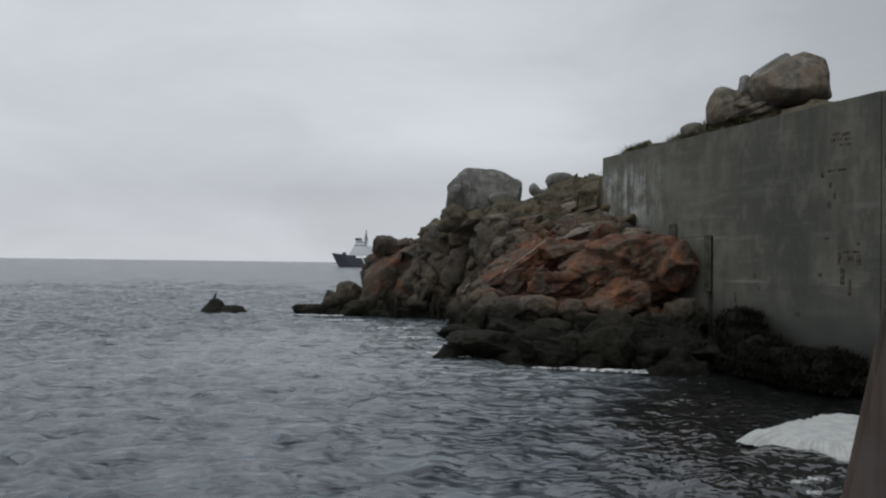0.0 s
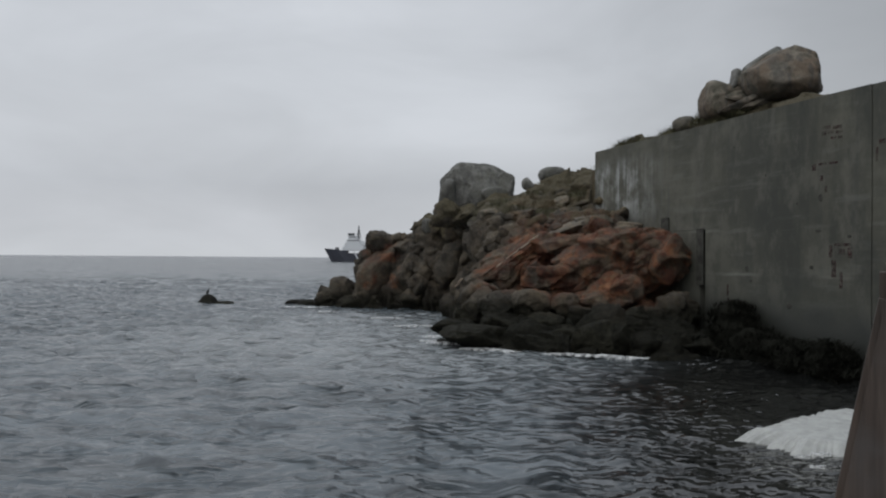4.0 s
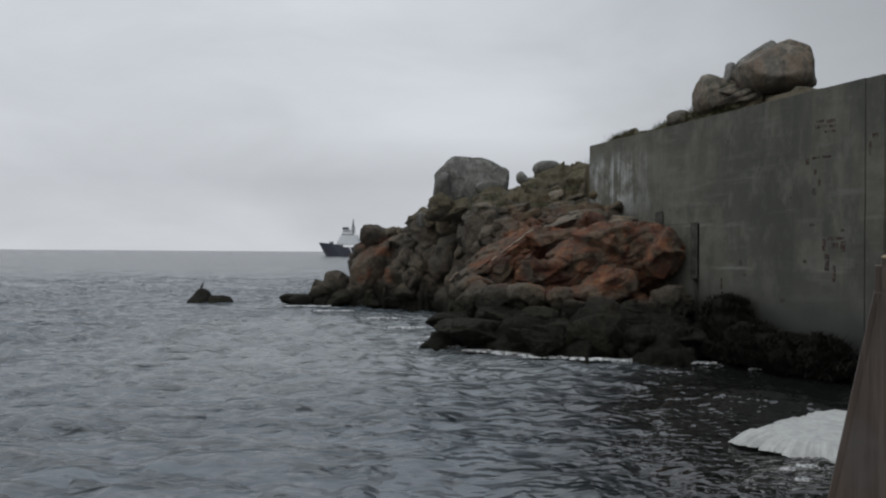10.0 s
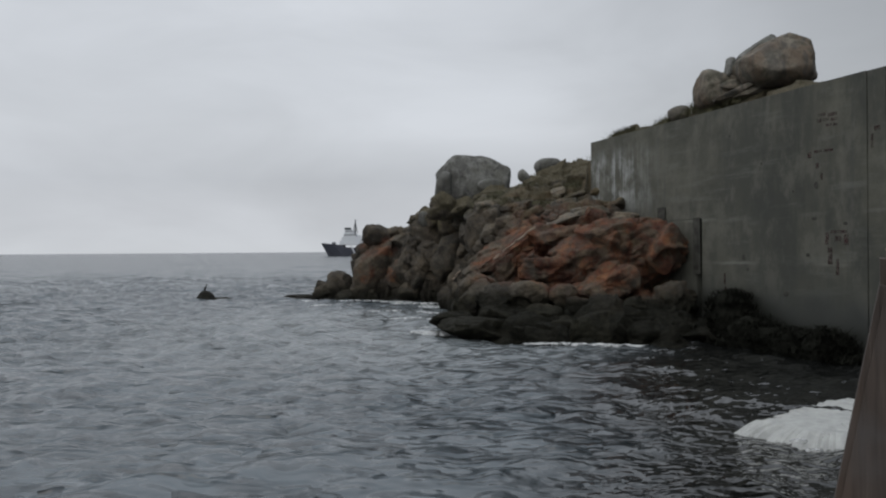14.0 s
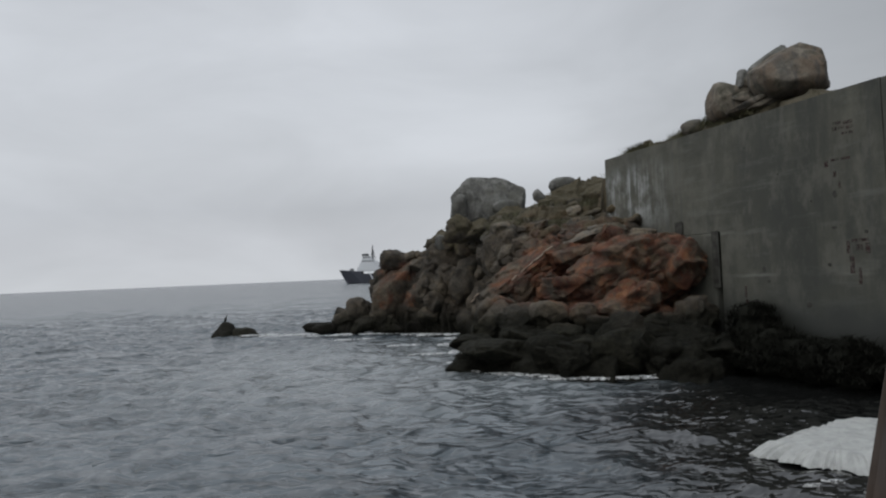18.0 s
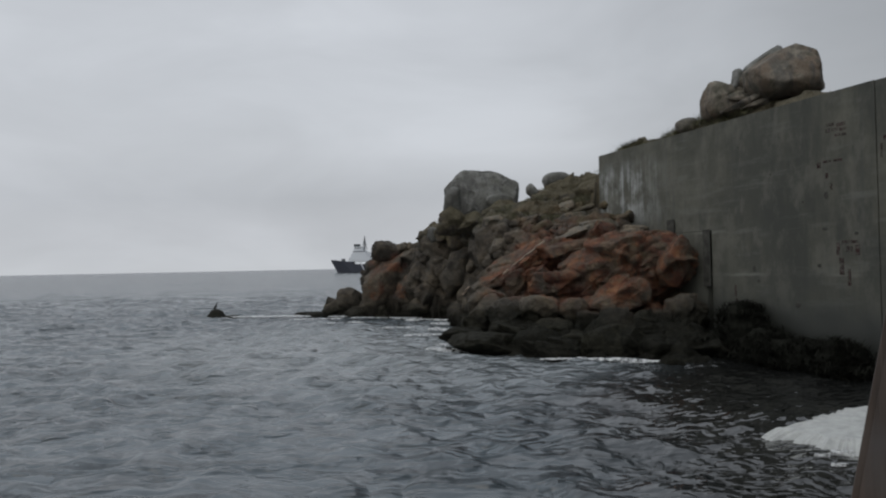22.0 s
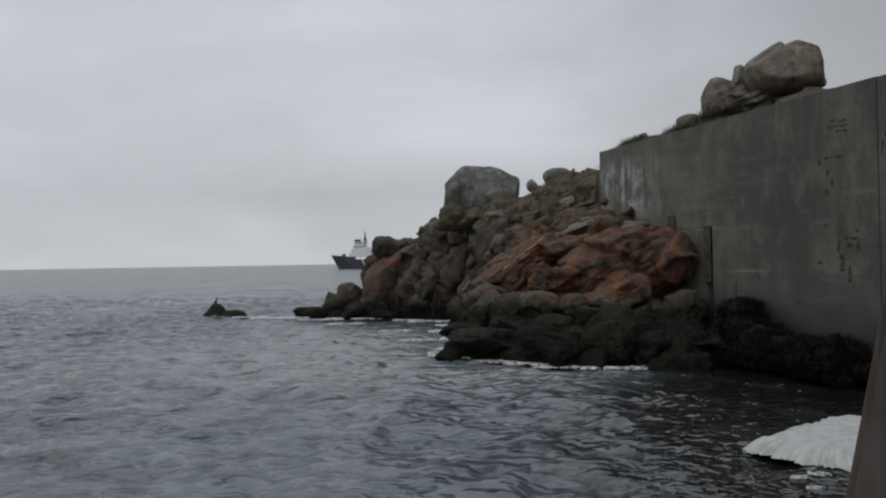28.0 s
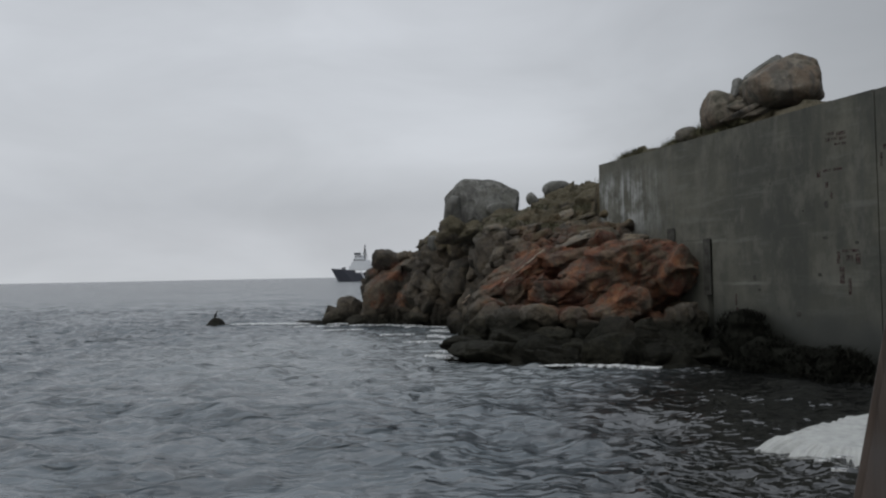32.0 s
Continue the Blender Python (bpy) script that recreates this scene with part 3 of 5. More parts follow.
def make_wall():
    wall = tagged(new("sea_wall"), "tall stained grey concrete sea wall above the rocks", "sea wall", kind="structure")
    wall.matrix_world = wall_pose(0)
    for s0, s1, top in ((0, 17.68, WALL_TOP), (17.72, 18.4, WALL_TOP - 0.02)):
        bm = bmesh.new()
        block(bm, s0, s1, 0, 0.9, 5.315, top, bevel=0.003)
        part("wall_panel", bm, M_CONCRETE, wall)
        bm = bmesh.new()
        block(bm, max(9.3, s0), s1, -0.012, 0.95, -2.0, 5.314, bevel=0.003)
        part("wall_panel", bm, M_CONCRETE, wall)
    bm = bmesh.new()
    block(bm, 6.8, 8.92, -0.02, 0.92, 0.0, 5.30, bevel=0.03)
    part("wall_panel", bm, M_CONCRETE, wall)
    bm = bmesh.new()
    block(bm, 0, 6.78, 0.03, 0.92, 0.0, 5.30, bevel=0.03)
    part("wall_panel", bm, M_CONCRETE, wall)
    # dark block whose colour stands for the shade in the recess
    bm = bmesh.new()
    block(bm, 8.94, 9.28, 0.25, 0.92, 0.0, 5.30, bevel=0.01)
    part("recess", bm, M_IRON_SHADE, wall, "dark block painting the shade in the recess between two pours")
    # unseen lower wall, added past the pier to keep reflections in the water dark
    bm = bmesh.new()
    block(bm, 19.6, 60, 0.0, 0.9, -2.0, 8.2, bevel=0.03)
    part("wall_panel", bm, M_CONCRETE, wall)
    # dark discs on the face that paint the shade in bolt holes and spalls
    for s, z, w, h in HOLES:
        bm = bmesh.new()
        bmesh.ops.create_cone(bm, cap_ends=True, segments=12, radius1=0.5, radius2=0.4, depth=0.02, matrix=pose(s, -0.014 if z < 5.3 else -0.002, z, 90) @ Matrix.Diagonal((w, h, 1, 1)))
        part("bolt_hole", bm, M_IRON_SHADE, wall, "dark disc painting the shade in a bolt hole")
    # strips at the footing's step: recess shade painted dark, then a dark upright
    for s, z0, z1, w in ((9.26, 2.9, 5.36, 0.5), (6.76, 5.32, 5.95, 0.6)):
        bm = bmesh.new()
        block(bm, s - w, s, -0.08, -0.05, z0, z1, bevel=0.02)
        part("steel_upright", bm, M_IRON_SHADE, wall, "dark strip painted for the recess shade and the upright beside it")
    return wall


WALL = make_wall()


# ---------------------------------------------------------------- the sea
def wave_field(x, y, step, seed, heading, longest, gain):
    rng = random.Random(seed)
    z, dx, dy = np.zeros(x.shape), np.zeros(x.shape), np.zeros(x.shape)
    for i in range(70):
        lam = 0.45 * (longest / 0.45) ** (i / 69)
        a = radians(heading + rng.gauss(0, 52))
        k = 2 * math.pi / lam
        amp = gain * 0.0125 * min(lam, 2.2) ** 0.75 * min(1.0, (5.0 / lam) ** 0.4) * rng.uniform(0.6, 1.3)
        w = np.clip(lam / step / 2.0 - 1.0, 0, 1)
        ph = k * (x * math.cos(a) + y * math.sin(a)) + rng.uniform(0, 6.283)
        z += w * amp * np.cos(ph)
        dx -= w * amp * 0.7 * math.cos(a) * np.sin(ph)
        dy -= w * amp * 0.7 * math.sin(a) * np.sin(ph)
    return z, dx, dy


def stretch(lo, hi, step, far, grow, grow_down):
    """Even steps from lo to hi and growing ones out to far on either side."""
    mid = list(np.arange(lo, hi + step / 2, step))
    up, s = [mid[-1]], step
    while up[-1] < far:
        s *= grow
        up.append(up[-1] + s)
    down, s = [mid[0]], step
    while down[-1] > -far:
        s *= grow_down
        down.append(down[-1] - s)
    return np.array(down[:0:-1] + mid + up[1:])


def make_sea(name, seed, heading, box, step, grow, far, sink, gain, label):
    xs, ys = stretch(box[0], box[1], step, far, 1.06, 1.06), stretch(box[2], box[3], step, far, grow, 1.15)
    x, y = np.meshgrid(xs, ys)
    wide = np.maximum(*np.meshgrid(np.gradient(xs), np.gradient(ys)))
    calm = 0.8 + 0.35 * rumple(x, y, 11, seed)
    z, dx, dy = wave_field(x, y, wide, seed, heading, 45.0, gain)
    z = z * calm + sink * np.clip((np.hypot(x, y - 40) - 90) / 60, 0, 1)
    verts = np.stack([(x + dx).ravel(), (y + dy).ravel(), z.ravel()], 1)
    return tagged(sheet(name, verts, len(xs), len(ys), M_WATER), label, "water", kind="structure")


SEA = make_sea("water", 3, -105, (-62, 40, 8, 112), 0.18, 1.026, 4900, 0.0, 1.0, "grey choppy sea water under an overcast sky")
# a second water sheet added over the first; the higher one shows
CHOP = make_sea("water_chop", 8, -60, (-50, 22, 8, 80), 0.17, 1.05, 230, -2.5, 1.0, "second sheet of grey crossing wavelets over the sea near the rocks")
bm = bmesh.new()
bmesh.ops.create_grid(bm, x_segments=40, y_segments=40, size=300, matrix=Matrix.Translation((0, 0, -4.0)))
tagged(part("seabed", bm, M_BED), "dark sandy bottom under the sea", "seabed", kind="structure")


# ---------------------------------------------------------------- boulders on the headland
def boulder(name, seed, x, y, z, ax, ay, az, turn, material, label, group="", blocky=0.5, tilt=0.0, rough=0.07, square=2.3, worn=1.0, faces=(), cracked=False):
    bm = stone_mesh(seed, 6 if ax > 2.4 else 5 if ax > 0.8 and y < 45 or ax > 1.4 else 4, blocky, rough, square, 2 if faces else 13 if cracked else 9, faces)
    grow = 1.3 if cracked else 1.0
    bmesh.ops.scale(bm, vec=(ax * grow, ay * grow, az * grow), verts=bm.verts)
    p = np.array([v.co for v in bm.verts])
    w = p + (x, y, z)
    w = w + 0.12 * np.stack([rumple(w[:, 1], w[:, 2], 0.5, 61), rumple(w[:, 0], w[:, 2], 0.5, 62), rumple(w[:, 0], w[:, 1], 0.5, 63)], 1)
    if material is M_ROCK:      # broken like the rock it lies on
        push = 0.34 * facets(w * (1, 1, 1.4), 1.6, 6.0) + 0.14 * facets(w, 0.7, 3.0) + 0.05 * facets(w, 0.35, 9.0)
    else:
        push = 0.04 * facets(w, 0.9, 3.0) + 0.012 * facets(w, 0.3, 9.0)
    push *= min(1.0, 0.5 * (ax + az)) * worn
    for v, h in zip(bm.verts, push):
        v.co += v.co.normalized() * float(h)
    ob = part(name, bm, material, None, label, smooth=True)
    ob.matrix_world = pose(x, y, z, 0, tilt, turn)
    return tagged(ob, category="boulder", group=group)


def make_boulders():
    g = "boulders on the headland"
    b = boulder
    b("boulder", 4, 1.92, 53.20, 8.66, 2.51, 2.20, 1.96, 0, M_GREY, "huge rounded grey granite boulder on the grassy ridge", g, 0.9, 0, 0.05, 4.2, 1.0, ((-0.78, -0.1, 0.6, 0.98), (0.02, 0, 1, 0.92), (0.55, -0.1, 0.83, 0.95), (0.2, -0.9, 0.4, 0.9)))
    b("boulder", 6, -0.04, 51.20, 8.01, 0.64, 0.80, 1.28, 0, M_GREY, "upright grey granite bulge beside the huge boulder", g, 0.7, 6, 0.05, 3.0)
    b("boulder", 9, 3.14, 51.40, 8.21, 1.06, 0.95, 0.64, 0, M_GREY, "low rounded granite boulder beside the huge one", g, 0.6, 14, 0.05, 2.6)
    b("boulder", 12, 6.65, 50.00, 9.46, 0.99, 0.89, 0.52, 0, M_GREY, "smooth dark grey boulder perched on the ridge", g, 0.4, -4, 0.04, 2.6, 1.0, ((-0.75, 0, 0.65, 0.85),))
    b("boulder", 15, 5.14, 49.60, 8.81, 0.44, 0.39, 0.44, 0, M_GREY, "small pointed grey rock on the ridge", g, 0.95, 0, 0.05, 2.3, 1.0, ((0.8, 0, 0.6, 0.5),))
    b("boulder", 23, 14.37, 33.00, 12.00, 1.65, 1.50, 1.17, 0, M_BUFF, "large rounded buff granite boulder above the wall", g, 0.85, 0, 0.045, 2.9, 1.0, ((-0.63, -0.1, 0.78, 0.70), (0.96, -0.1, 0.28, 0.84), (0.62, -0.1, 0.78, 0.90), (0, -1, 0.25, 0.85)))
    b("boulder", 31, 13.76, 33.90, 12.79, 0.90, 0.70, 0.27, 0, M_GREY, "slanting grey slab of granite leaning on a boulder", g, 0.8, -35, 0.05, 2.8)
    b("boulder", 35, 12.78, 34.20, 12.05, 0.30, 0.30, 0.46, 0, M_GREY, "small grey stone wedged between boulders", g, 0.8, 15, 0.05, 3.2)
    b("boulder", 41, 12.22, 34.90, 11.22, 0.82, 0.90, 0.93, 0, M_BUFF, "rounded buff boulder at the wall's edge", g, 0.85, 0, 0.05, 3.0, 1.0, ((-0.97, -0.1, 0.2, 0.9), (0.35, -0.2, 0.9, 0.85)))
    for group, label, blocky, square, worn, material, spec in (
        ("rusty slabs on the slope", "broad slab of granite rusty with red lichen", 1.0, 3.4, 0.85, M_ROCK, (
            (81, 7.84, 36.20, 3.61, 3.33, 2.10, 1.60, -12),
            (84, 2.83, 38.00, 3.87, 2.18, 1.20, 0.62, -33),
            (82, 5.26, 38.00, 4.40, 1.85, 1.50, 0.95, -12),
            (83, 10.06, 35.20, 4.05, 1.24, 1.50, 1.30, 12),
            (318, 4.86, 35.80, 2.90, 1.32, 1.00, 0.63, 8),
            (319, 7.04, 34.30, 2.21, 1.67, 1.30, 0.76, -22),
            (320, 3.32, 37.20, 3.19, 1.15, 1.00, 0.60, -28))),
        ("rocks under the rusty slab", "dark grey granite rock in the cleft below the slab", 0.92, 3.0, 0.45, M_ROCK, (
            (321, 3.67, 33.90, 1.90, 0.82, 0.74, 0.67, 0),
            (322, 5.07, 33.60, 1.91, 0.69, 0.62, 0.64, 0),
            (323, 5.79, 33.20, 1.52, 0.78, 0.70, 0.49, 0),
            (324, 2.47, 34.60, 1.59, 1.07, 0.96, 0.92, 0),
            (325, 1.28, 35.60, 1.30, 0.94, 0.85, 1.00, 0),
            (329, 1.59, 36.80, 2.29, 0.98, 0.88, 0.87, 0),
            (330, 7.65, 33.20, 1.34, 1.22, 1.20, 0.59, -25),
            (331, 4.18, 33.00, 1.23, 0.87, 0.79, 0.44, 0),
            (332, 7.78, 35.00, 2.13, 1.03, 0.93, 0.77, 0))),
        ("blocks against the wall's footing", "dark grey squarish granite block against the wall's footing", 0.9, 4.0, 0.4, M_ROCK, (
            (333, 10.11, 33.50, 1.69, 1.28, 1.10, 1.09, 0),
            (334, 8.92, 33.00, 1.28, 0.63, 0.57, 0.63, 0))),
        ("wave-worn blocks on the shore", "broad black wave-worn block at the water's edge", 1.0, 3.2, 0.5, M_ROCK, (
            (335, 0.53, 35.20, 0.65, 1.14, 1.03, 0.47, 0),
            (336, 2.06, 32.80, 0.31, 1.74, 1.30, 0.58, 3),
            (337, 4.08, 31.20, 0.37, 1.52, 1.30, 0.64, 4),
            (338, 6.20, 30.90, 0.47, 1.50, 1.30, 0.73, 0),
            (339, 8.29, 30.80, 0.41, 1.41, 1.20, 0.68, 0),
            (340, 10.10, 31.00, 0.36, 1.05, 1.10, 0.62, 0),
            (341, 2.65, 33.60, 0.92, 1.19, 1.07, 0.54, 0),
            (342, 5.18, 32.40, 0.81, 1.19, 1.07, 0.57, 0),
            (343, 7.71, 32.00, 0.76, 1.18, 1.06, 0.52, 0),
            (344, 9.60, 32.00, 0.66, 1.18, 1.06, 0.52, 0))),
        ("dark rocks of the seaward cliff", "dark brown rounded granite rock of the seaward cliff", 0.9, 3.2, 0.6, M_ROCK, (
            (301, -4.03, 58.00, 5.43, 0.47, 0.42, 0.38, 0),
            (302, -3.35, 58.00, 5.48, 0.43, 0.38, 0.34, 0),
            (303, -2.63, 57.40, 4.58, 1.52, 1.37, 1.01, 0),
            (305, -0.66, 55.40, 4.50, 1.55, 1.40, 1.31, 0),
            (306, -3.42, 57.00, 1.97, 1.34, 1.21, 1.09, 0),
            (307, -1.46, 56.00, 1.69, 1.24, 1.11, 1.15, 0),
            (308, -5.53, 57.20, 0.59, 1.43, 1.29, 0.76, 0),
            (309, -7.39, 58.60, 0.49, 1.21, 1.09, 0.69, 0),
            (310, -3.53, 56.40, 0.29, 1.33, 1.20, 0.58, 0),
            (311, -1.68, 55.40, 0.33, 1.14, 1.03, 0.57, 0),
            (312, -0.21, 54.40, 1.17, 0.96, 0.87, 1.04, 0),
            (313, -3.97, 57.40, 3.51, 0.93, 0.84, 0.85, 0),
            (326, 0.64, 53.50, 3.59, 1.26, 1.13, 1.42, 0),
            (327, -0.55, 55.00, 2.63, 0.97, 0.87, 0.73, 0),
            (328, -6.08, 57.60, 1.37, 0.76, 0.69, 0.85, 0),
            (431, 0.12, 50.80, 6.86, 1.05, 0.84, 0.75, 5),
            (432, 1.32, 50.60, 6.78, 1.12, 0.89, 0.67, -6),
            (433, 2.51, 50.80, 7.18, 1.12, 0.90, 0.67, -8),
            (434, 3.81, 50.20, 7.53, 1.04, 0.83, 0.55, -10),
            (435, -0.90, 54.00, 6.39, 0.64, 0.51, 0.60, 0),
            (436, 4.75, 49.60, 7.75, 0.73, 0.58, 0.47, -8),
            (401, -2.51, 55.10, 3.67, 0.85, 0.70, 0.77, -20),
            (402, -1.44, 54.45, 3.28, 1.00, 0.85, 0.95, -8),
            (403, -0.47, 54.15, 2.97, 0.85, 0.96, 1.07, -20),
            (404, 0.45, 53.75, 2.99, 0.68, 0.79, 0.87, 10),
            (405, -2.92, 55.45, 2.52, 0.91, 0.74, 0.82, -20),
            (406, -1.82, 54.40, 2.07, 0.88, 0.61, 0.68, -8),
            (407, -0.73, 54.10, 1.78, 1.02, 0.77, 0.85, -8),
            (408, 0.26, 53.45, 1.62, 0.78, 0.64, 0.71, 10),
            (409, -2.34, 54.55, 1.14, 0.75, 0.53, 0.51, -20),
            (410, -1.24, 54.15, 0.81, 0.78, 0.54, 0.52, -8),
            (411, -0.12, 53.85, 0.60, 0.91, 0.64, 0.50, -8),
            (412, -3.44, 56.15, 0.84, 0.84, 0.59, 0.64, -8),
            (413, -0.96, 54.50, 4.17, 0.77, 0.74, 0.82, -8),
            (414, 0.24, 54.25, 4.18, 1.04, 0.73, 0.80, 0),
            (415, 1.10, 48.05, 3.99, 0.57, 0.54, 0.60, -8),
            (416, -1.79, 54.95, 4.65, 0.73, 0.51, 0.56, -20),
            (417, -0.58, 54.75, 5.30, 0.92, 0.64, 0.63, -20),
            (418, 0.63, 54.35, 5.38, 0.89, 0.62, 0.65, 10),
            (419, 1.52, 47.15, 4.86, 0.82, 0.58, 0.48, 10),
            (420, 1.35, 51.60, 5.89, 0.82, 0.58, 0.37, -20),
            (421, 1.86, 41.65, 5.32, 0.72, 0.51, 0.40, 10),
            (422, 2.39, 40.25, 4.89, 0.43, 0.46, 0.51, 0),
            (423, 1.98, 40.65, 4.15, 0.51, 0.53, 0.59, 10),
            (424, -3.87, 56.30, 1.66, 0.61, 0.58, 0.64, -8),
            (425, 0.76, 47.95, 2.40, 0.48, 0.56, 0.63, 10),
            (426, 0.99, 46.70, 1.41, 0.52, 0.51, 0.57, 0))),
        ("tower at the seaward point", "tall squarish block of dark reddish granite with a worn cap", 0.8, 4.4, 0.3, M_ROCK, (
            (75, -5.20, 57.60, 2.44, 1.61, 1.50, 2.46, 0),
            (72, -5.20, 57.80, 5.29, 1.02, 1.00, 0.77, 0))),
        ("boulders at the seaward point", "rounded wet boulder at the seaward point", 0.65, 2.7, 0.3, M_ROCK, (
            (314, -8.18, 59.60, 1.52, 1.10, 0.99, 1.14, 0),
            (315, -9.28, 59.40, 0.65, 0.96, 0.87, 1.01, 0),
            (316, -10.73, 60.20, 0.23, 1.24, 1.08, 0.49, 0),
            (317, -12.05, 60.60, 0.20, 0.76, 0.68, 0.40, 0))),
        ("flat stones on the slope", "long flat stone bedded in the dry turf", 0.9, 3.0, 1.0, M_TAN, (
            (345, 3.67, 41.40, 6.18, 0.82, 0.58, 0.34, -16),
            (346, 5.86, 41.80, 6.35, 1.05, 0.73, 0.37, -16),
            (347, 6.99, 42.90, 6.92, 0.82, 0.57, 0.28, -22),
            (348, 7.39, 38.40, 5.81, 0.96, 0.67, 0.34, -8),
            (349, 8.52, 38.90, 6.16, 0.69, 0.48, 0.32, 5),
            (350, 6.29, 38.20, 5.53, 1.01, 0.71, 0.28, -10),
            (351, 5.32, 44.25, 7.00, 0.72, 0.50, 0.29, -12),
            (352, 9.18, 38.05, 5.61, 0.67, 0.47, 0.31, 0),
            (353, 4.29, 40.05, 5.70, 0.65, 0.45, 0.32, -20),
            (354, 8.44, 37.50, 5.42, 0.55, 0.39, 0.28, 0),
            (355, 2.58, 41.05, 5.73, 0.60, 0.42, 0.30, -14),
            (356, 9.91, 37.30, 5.31, 0.60, 0.42, 0.30, 5),
            (375, 7.82, 42.45, 6.71, 0.69, 0.48, 0.28, -15),
            (376, 6.41, 43.50, 7.25, 0.58, 0.40, 0.26, -20),
            (377, 3.11, 39.95, 5.34, 0.53, 0.37, 0.26, -20),
            (378, 2.34, 42.15, 6.39, 0.68, 0.48, 0.25, -8),
            (379, 8.42, 41.55, 7.12, 0.49, 0.34, 0.28, -10),
            (380, 4.50, 43.60, 6.69, 0.51, 0.36, 0.26, -12))),
        ("flat blocks under the large boulder", "flat buff granite block under the large boulder", 0.9, 3.2, 1.0, M_BUFF, (
            (61, 12.66, 34.00, 10.74, 1.05, 0.90, 0.28, -17),
            (62, 13.82, 33.60, 11.02, 1.19, 0.90, 0.25, -13),
            (63, 14.88, 33.20, 11.10, 0.78, 0.63, 0.22, -9),
            (64, 13.06, 34.20, 11.29, 0.65, 0.80, 0.38, -20),
            (65, 14.65, 33.80, 11.35, 1.24, 0.90, 0.25, -4),
            (357, 13.44, 35.20, 11.38, 1.43, 1.00, 0.78, -14),
            (358, 13.08, 34.60, 11.63, 0.61, 0.70, 0.46, 0),
            (359, 14.36, 34.60, 11.39, 1.53, 0.90, 0.56, -10))),
    ):
        for seed, x, y, z, ax, ay, az, tilt in spec:
            b("boulder", seed, x, y, z, ax, ay, az, (seed * 37) % 40 - 20, M_ROCK if material is M_TAN and seed % 2 else material, label, group, blocky, tilt, 0.07, square, worn, (), "rounded" not in group and "rusty" not in group and "point" not in group)
    b("boulder", 71, 11.2, 36.6, 10.45, 0.55, 0.55, 0.42, 0, M_BUFF, "low stone in the grass behind the wall", g)
    b("boulder", 74, -1.48, 55.00, 6.23, 0.53, 0.47, 0.57, 0, M_GREY, "small grey block on the seaward ridge", g, 0.9, 0, 0.05, 3.6)


make_boulders()


# ---------------------------------------------------------------- the rock in the sea and its bird
def make_skerry():
    rock = tagged(new("sea_rock"), "low wet black rocks awash in the swell", "rock")
    rock.location = (-19.2, 62.0, -0.12)
    for seed, x, y, z, ax, ay, az in ((51, -0.25, 0, -0.7, 1.3, 1.3, 1.65), (52, 1.15, -0.3, -0.6, 2.0, 1.0, 1.15)):
        bm = stone_mesh(seed, 4, 0.75, 0.12)
        bmesh.ops.scale(bm, vec=(ax, ay, az), verts=bm.verts)
        for v in bm.verts:
            v.co.x *= 1 - 0.32 * max(0, v.co.z / az)
        bmesh.ops.translate(bm, vec=(x, y, z), verts=bm.verts)
        part("rock_hump", bm, M_ROCK, rock, smooth=True)
    return rock


make_skerry()


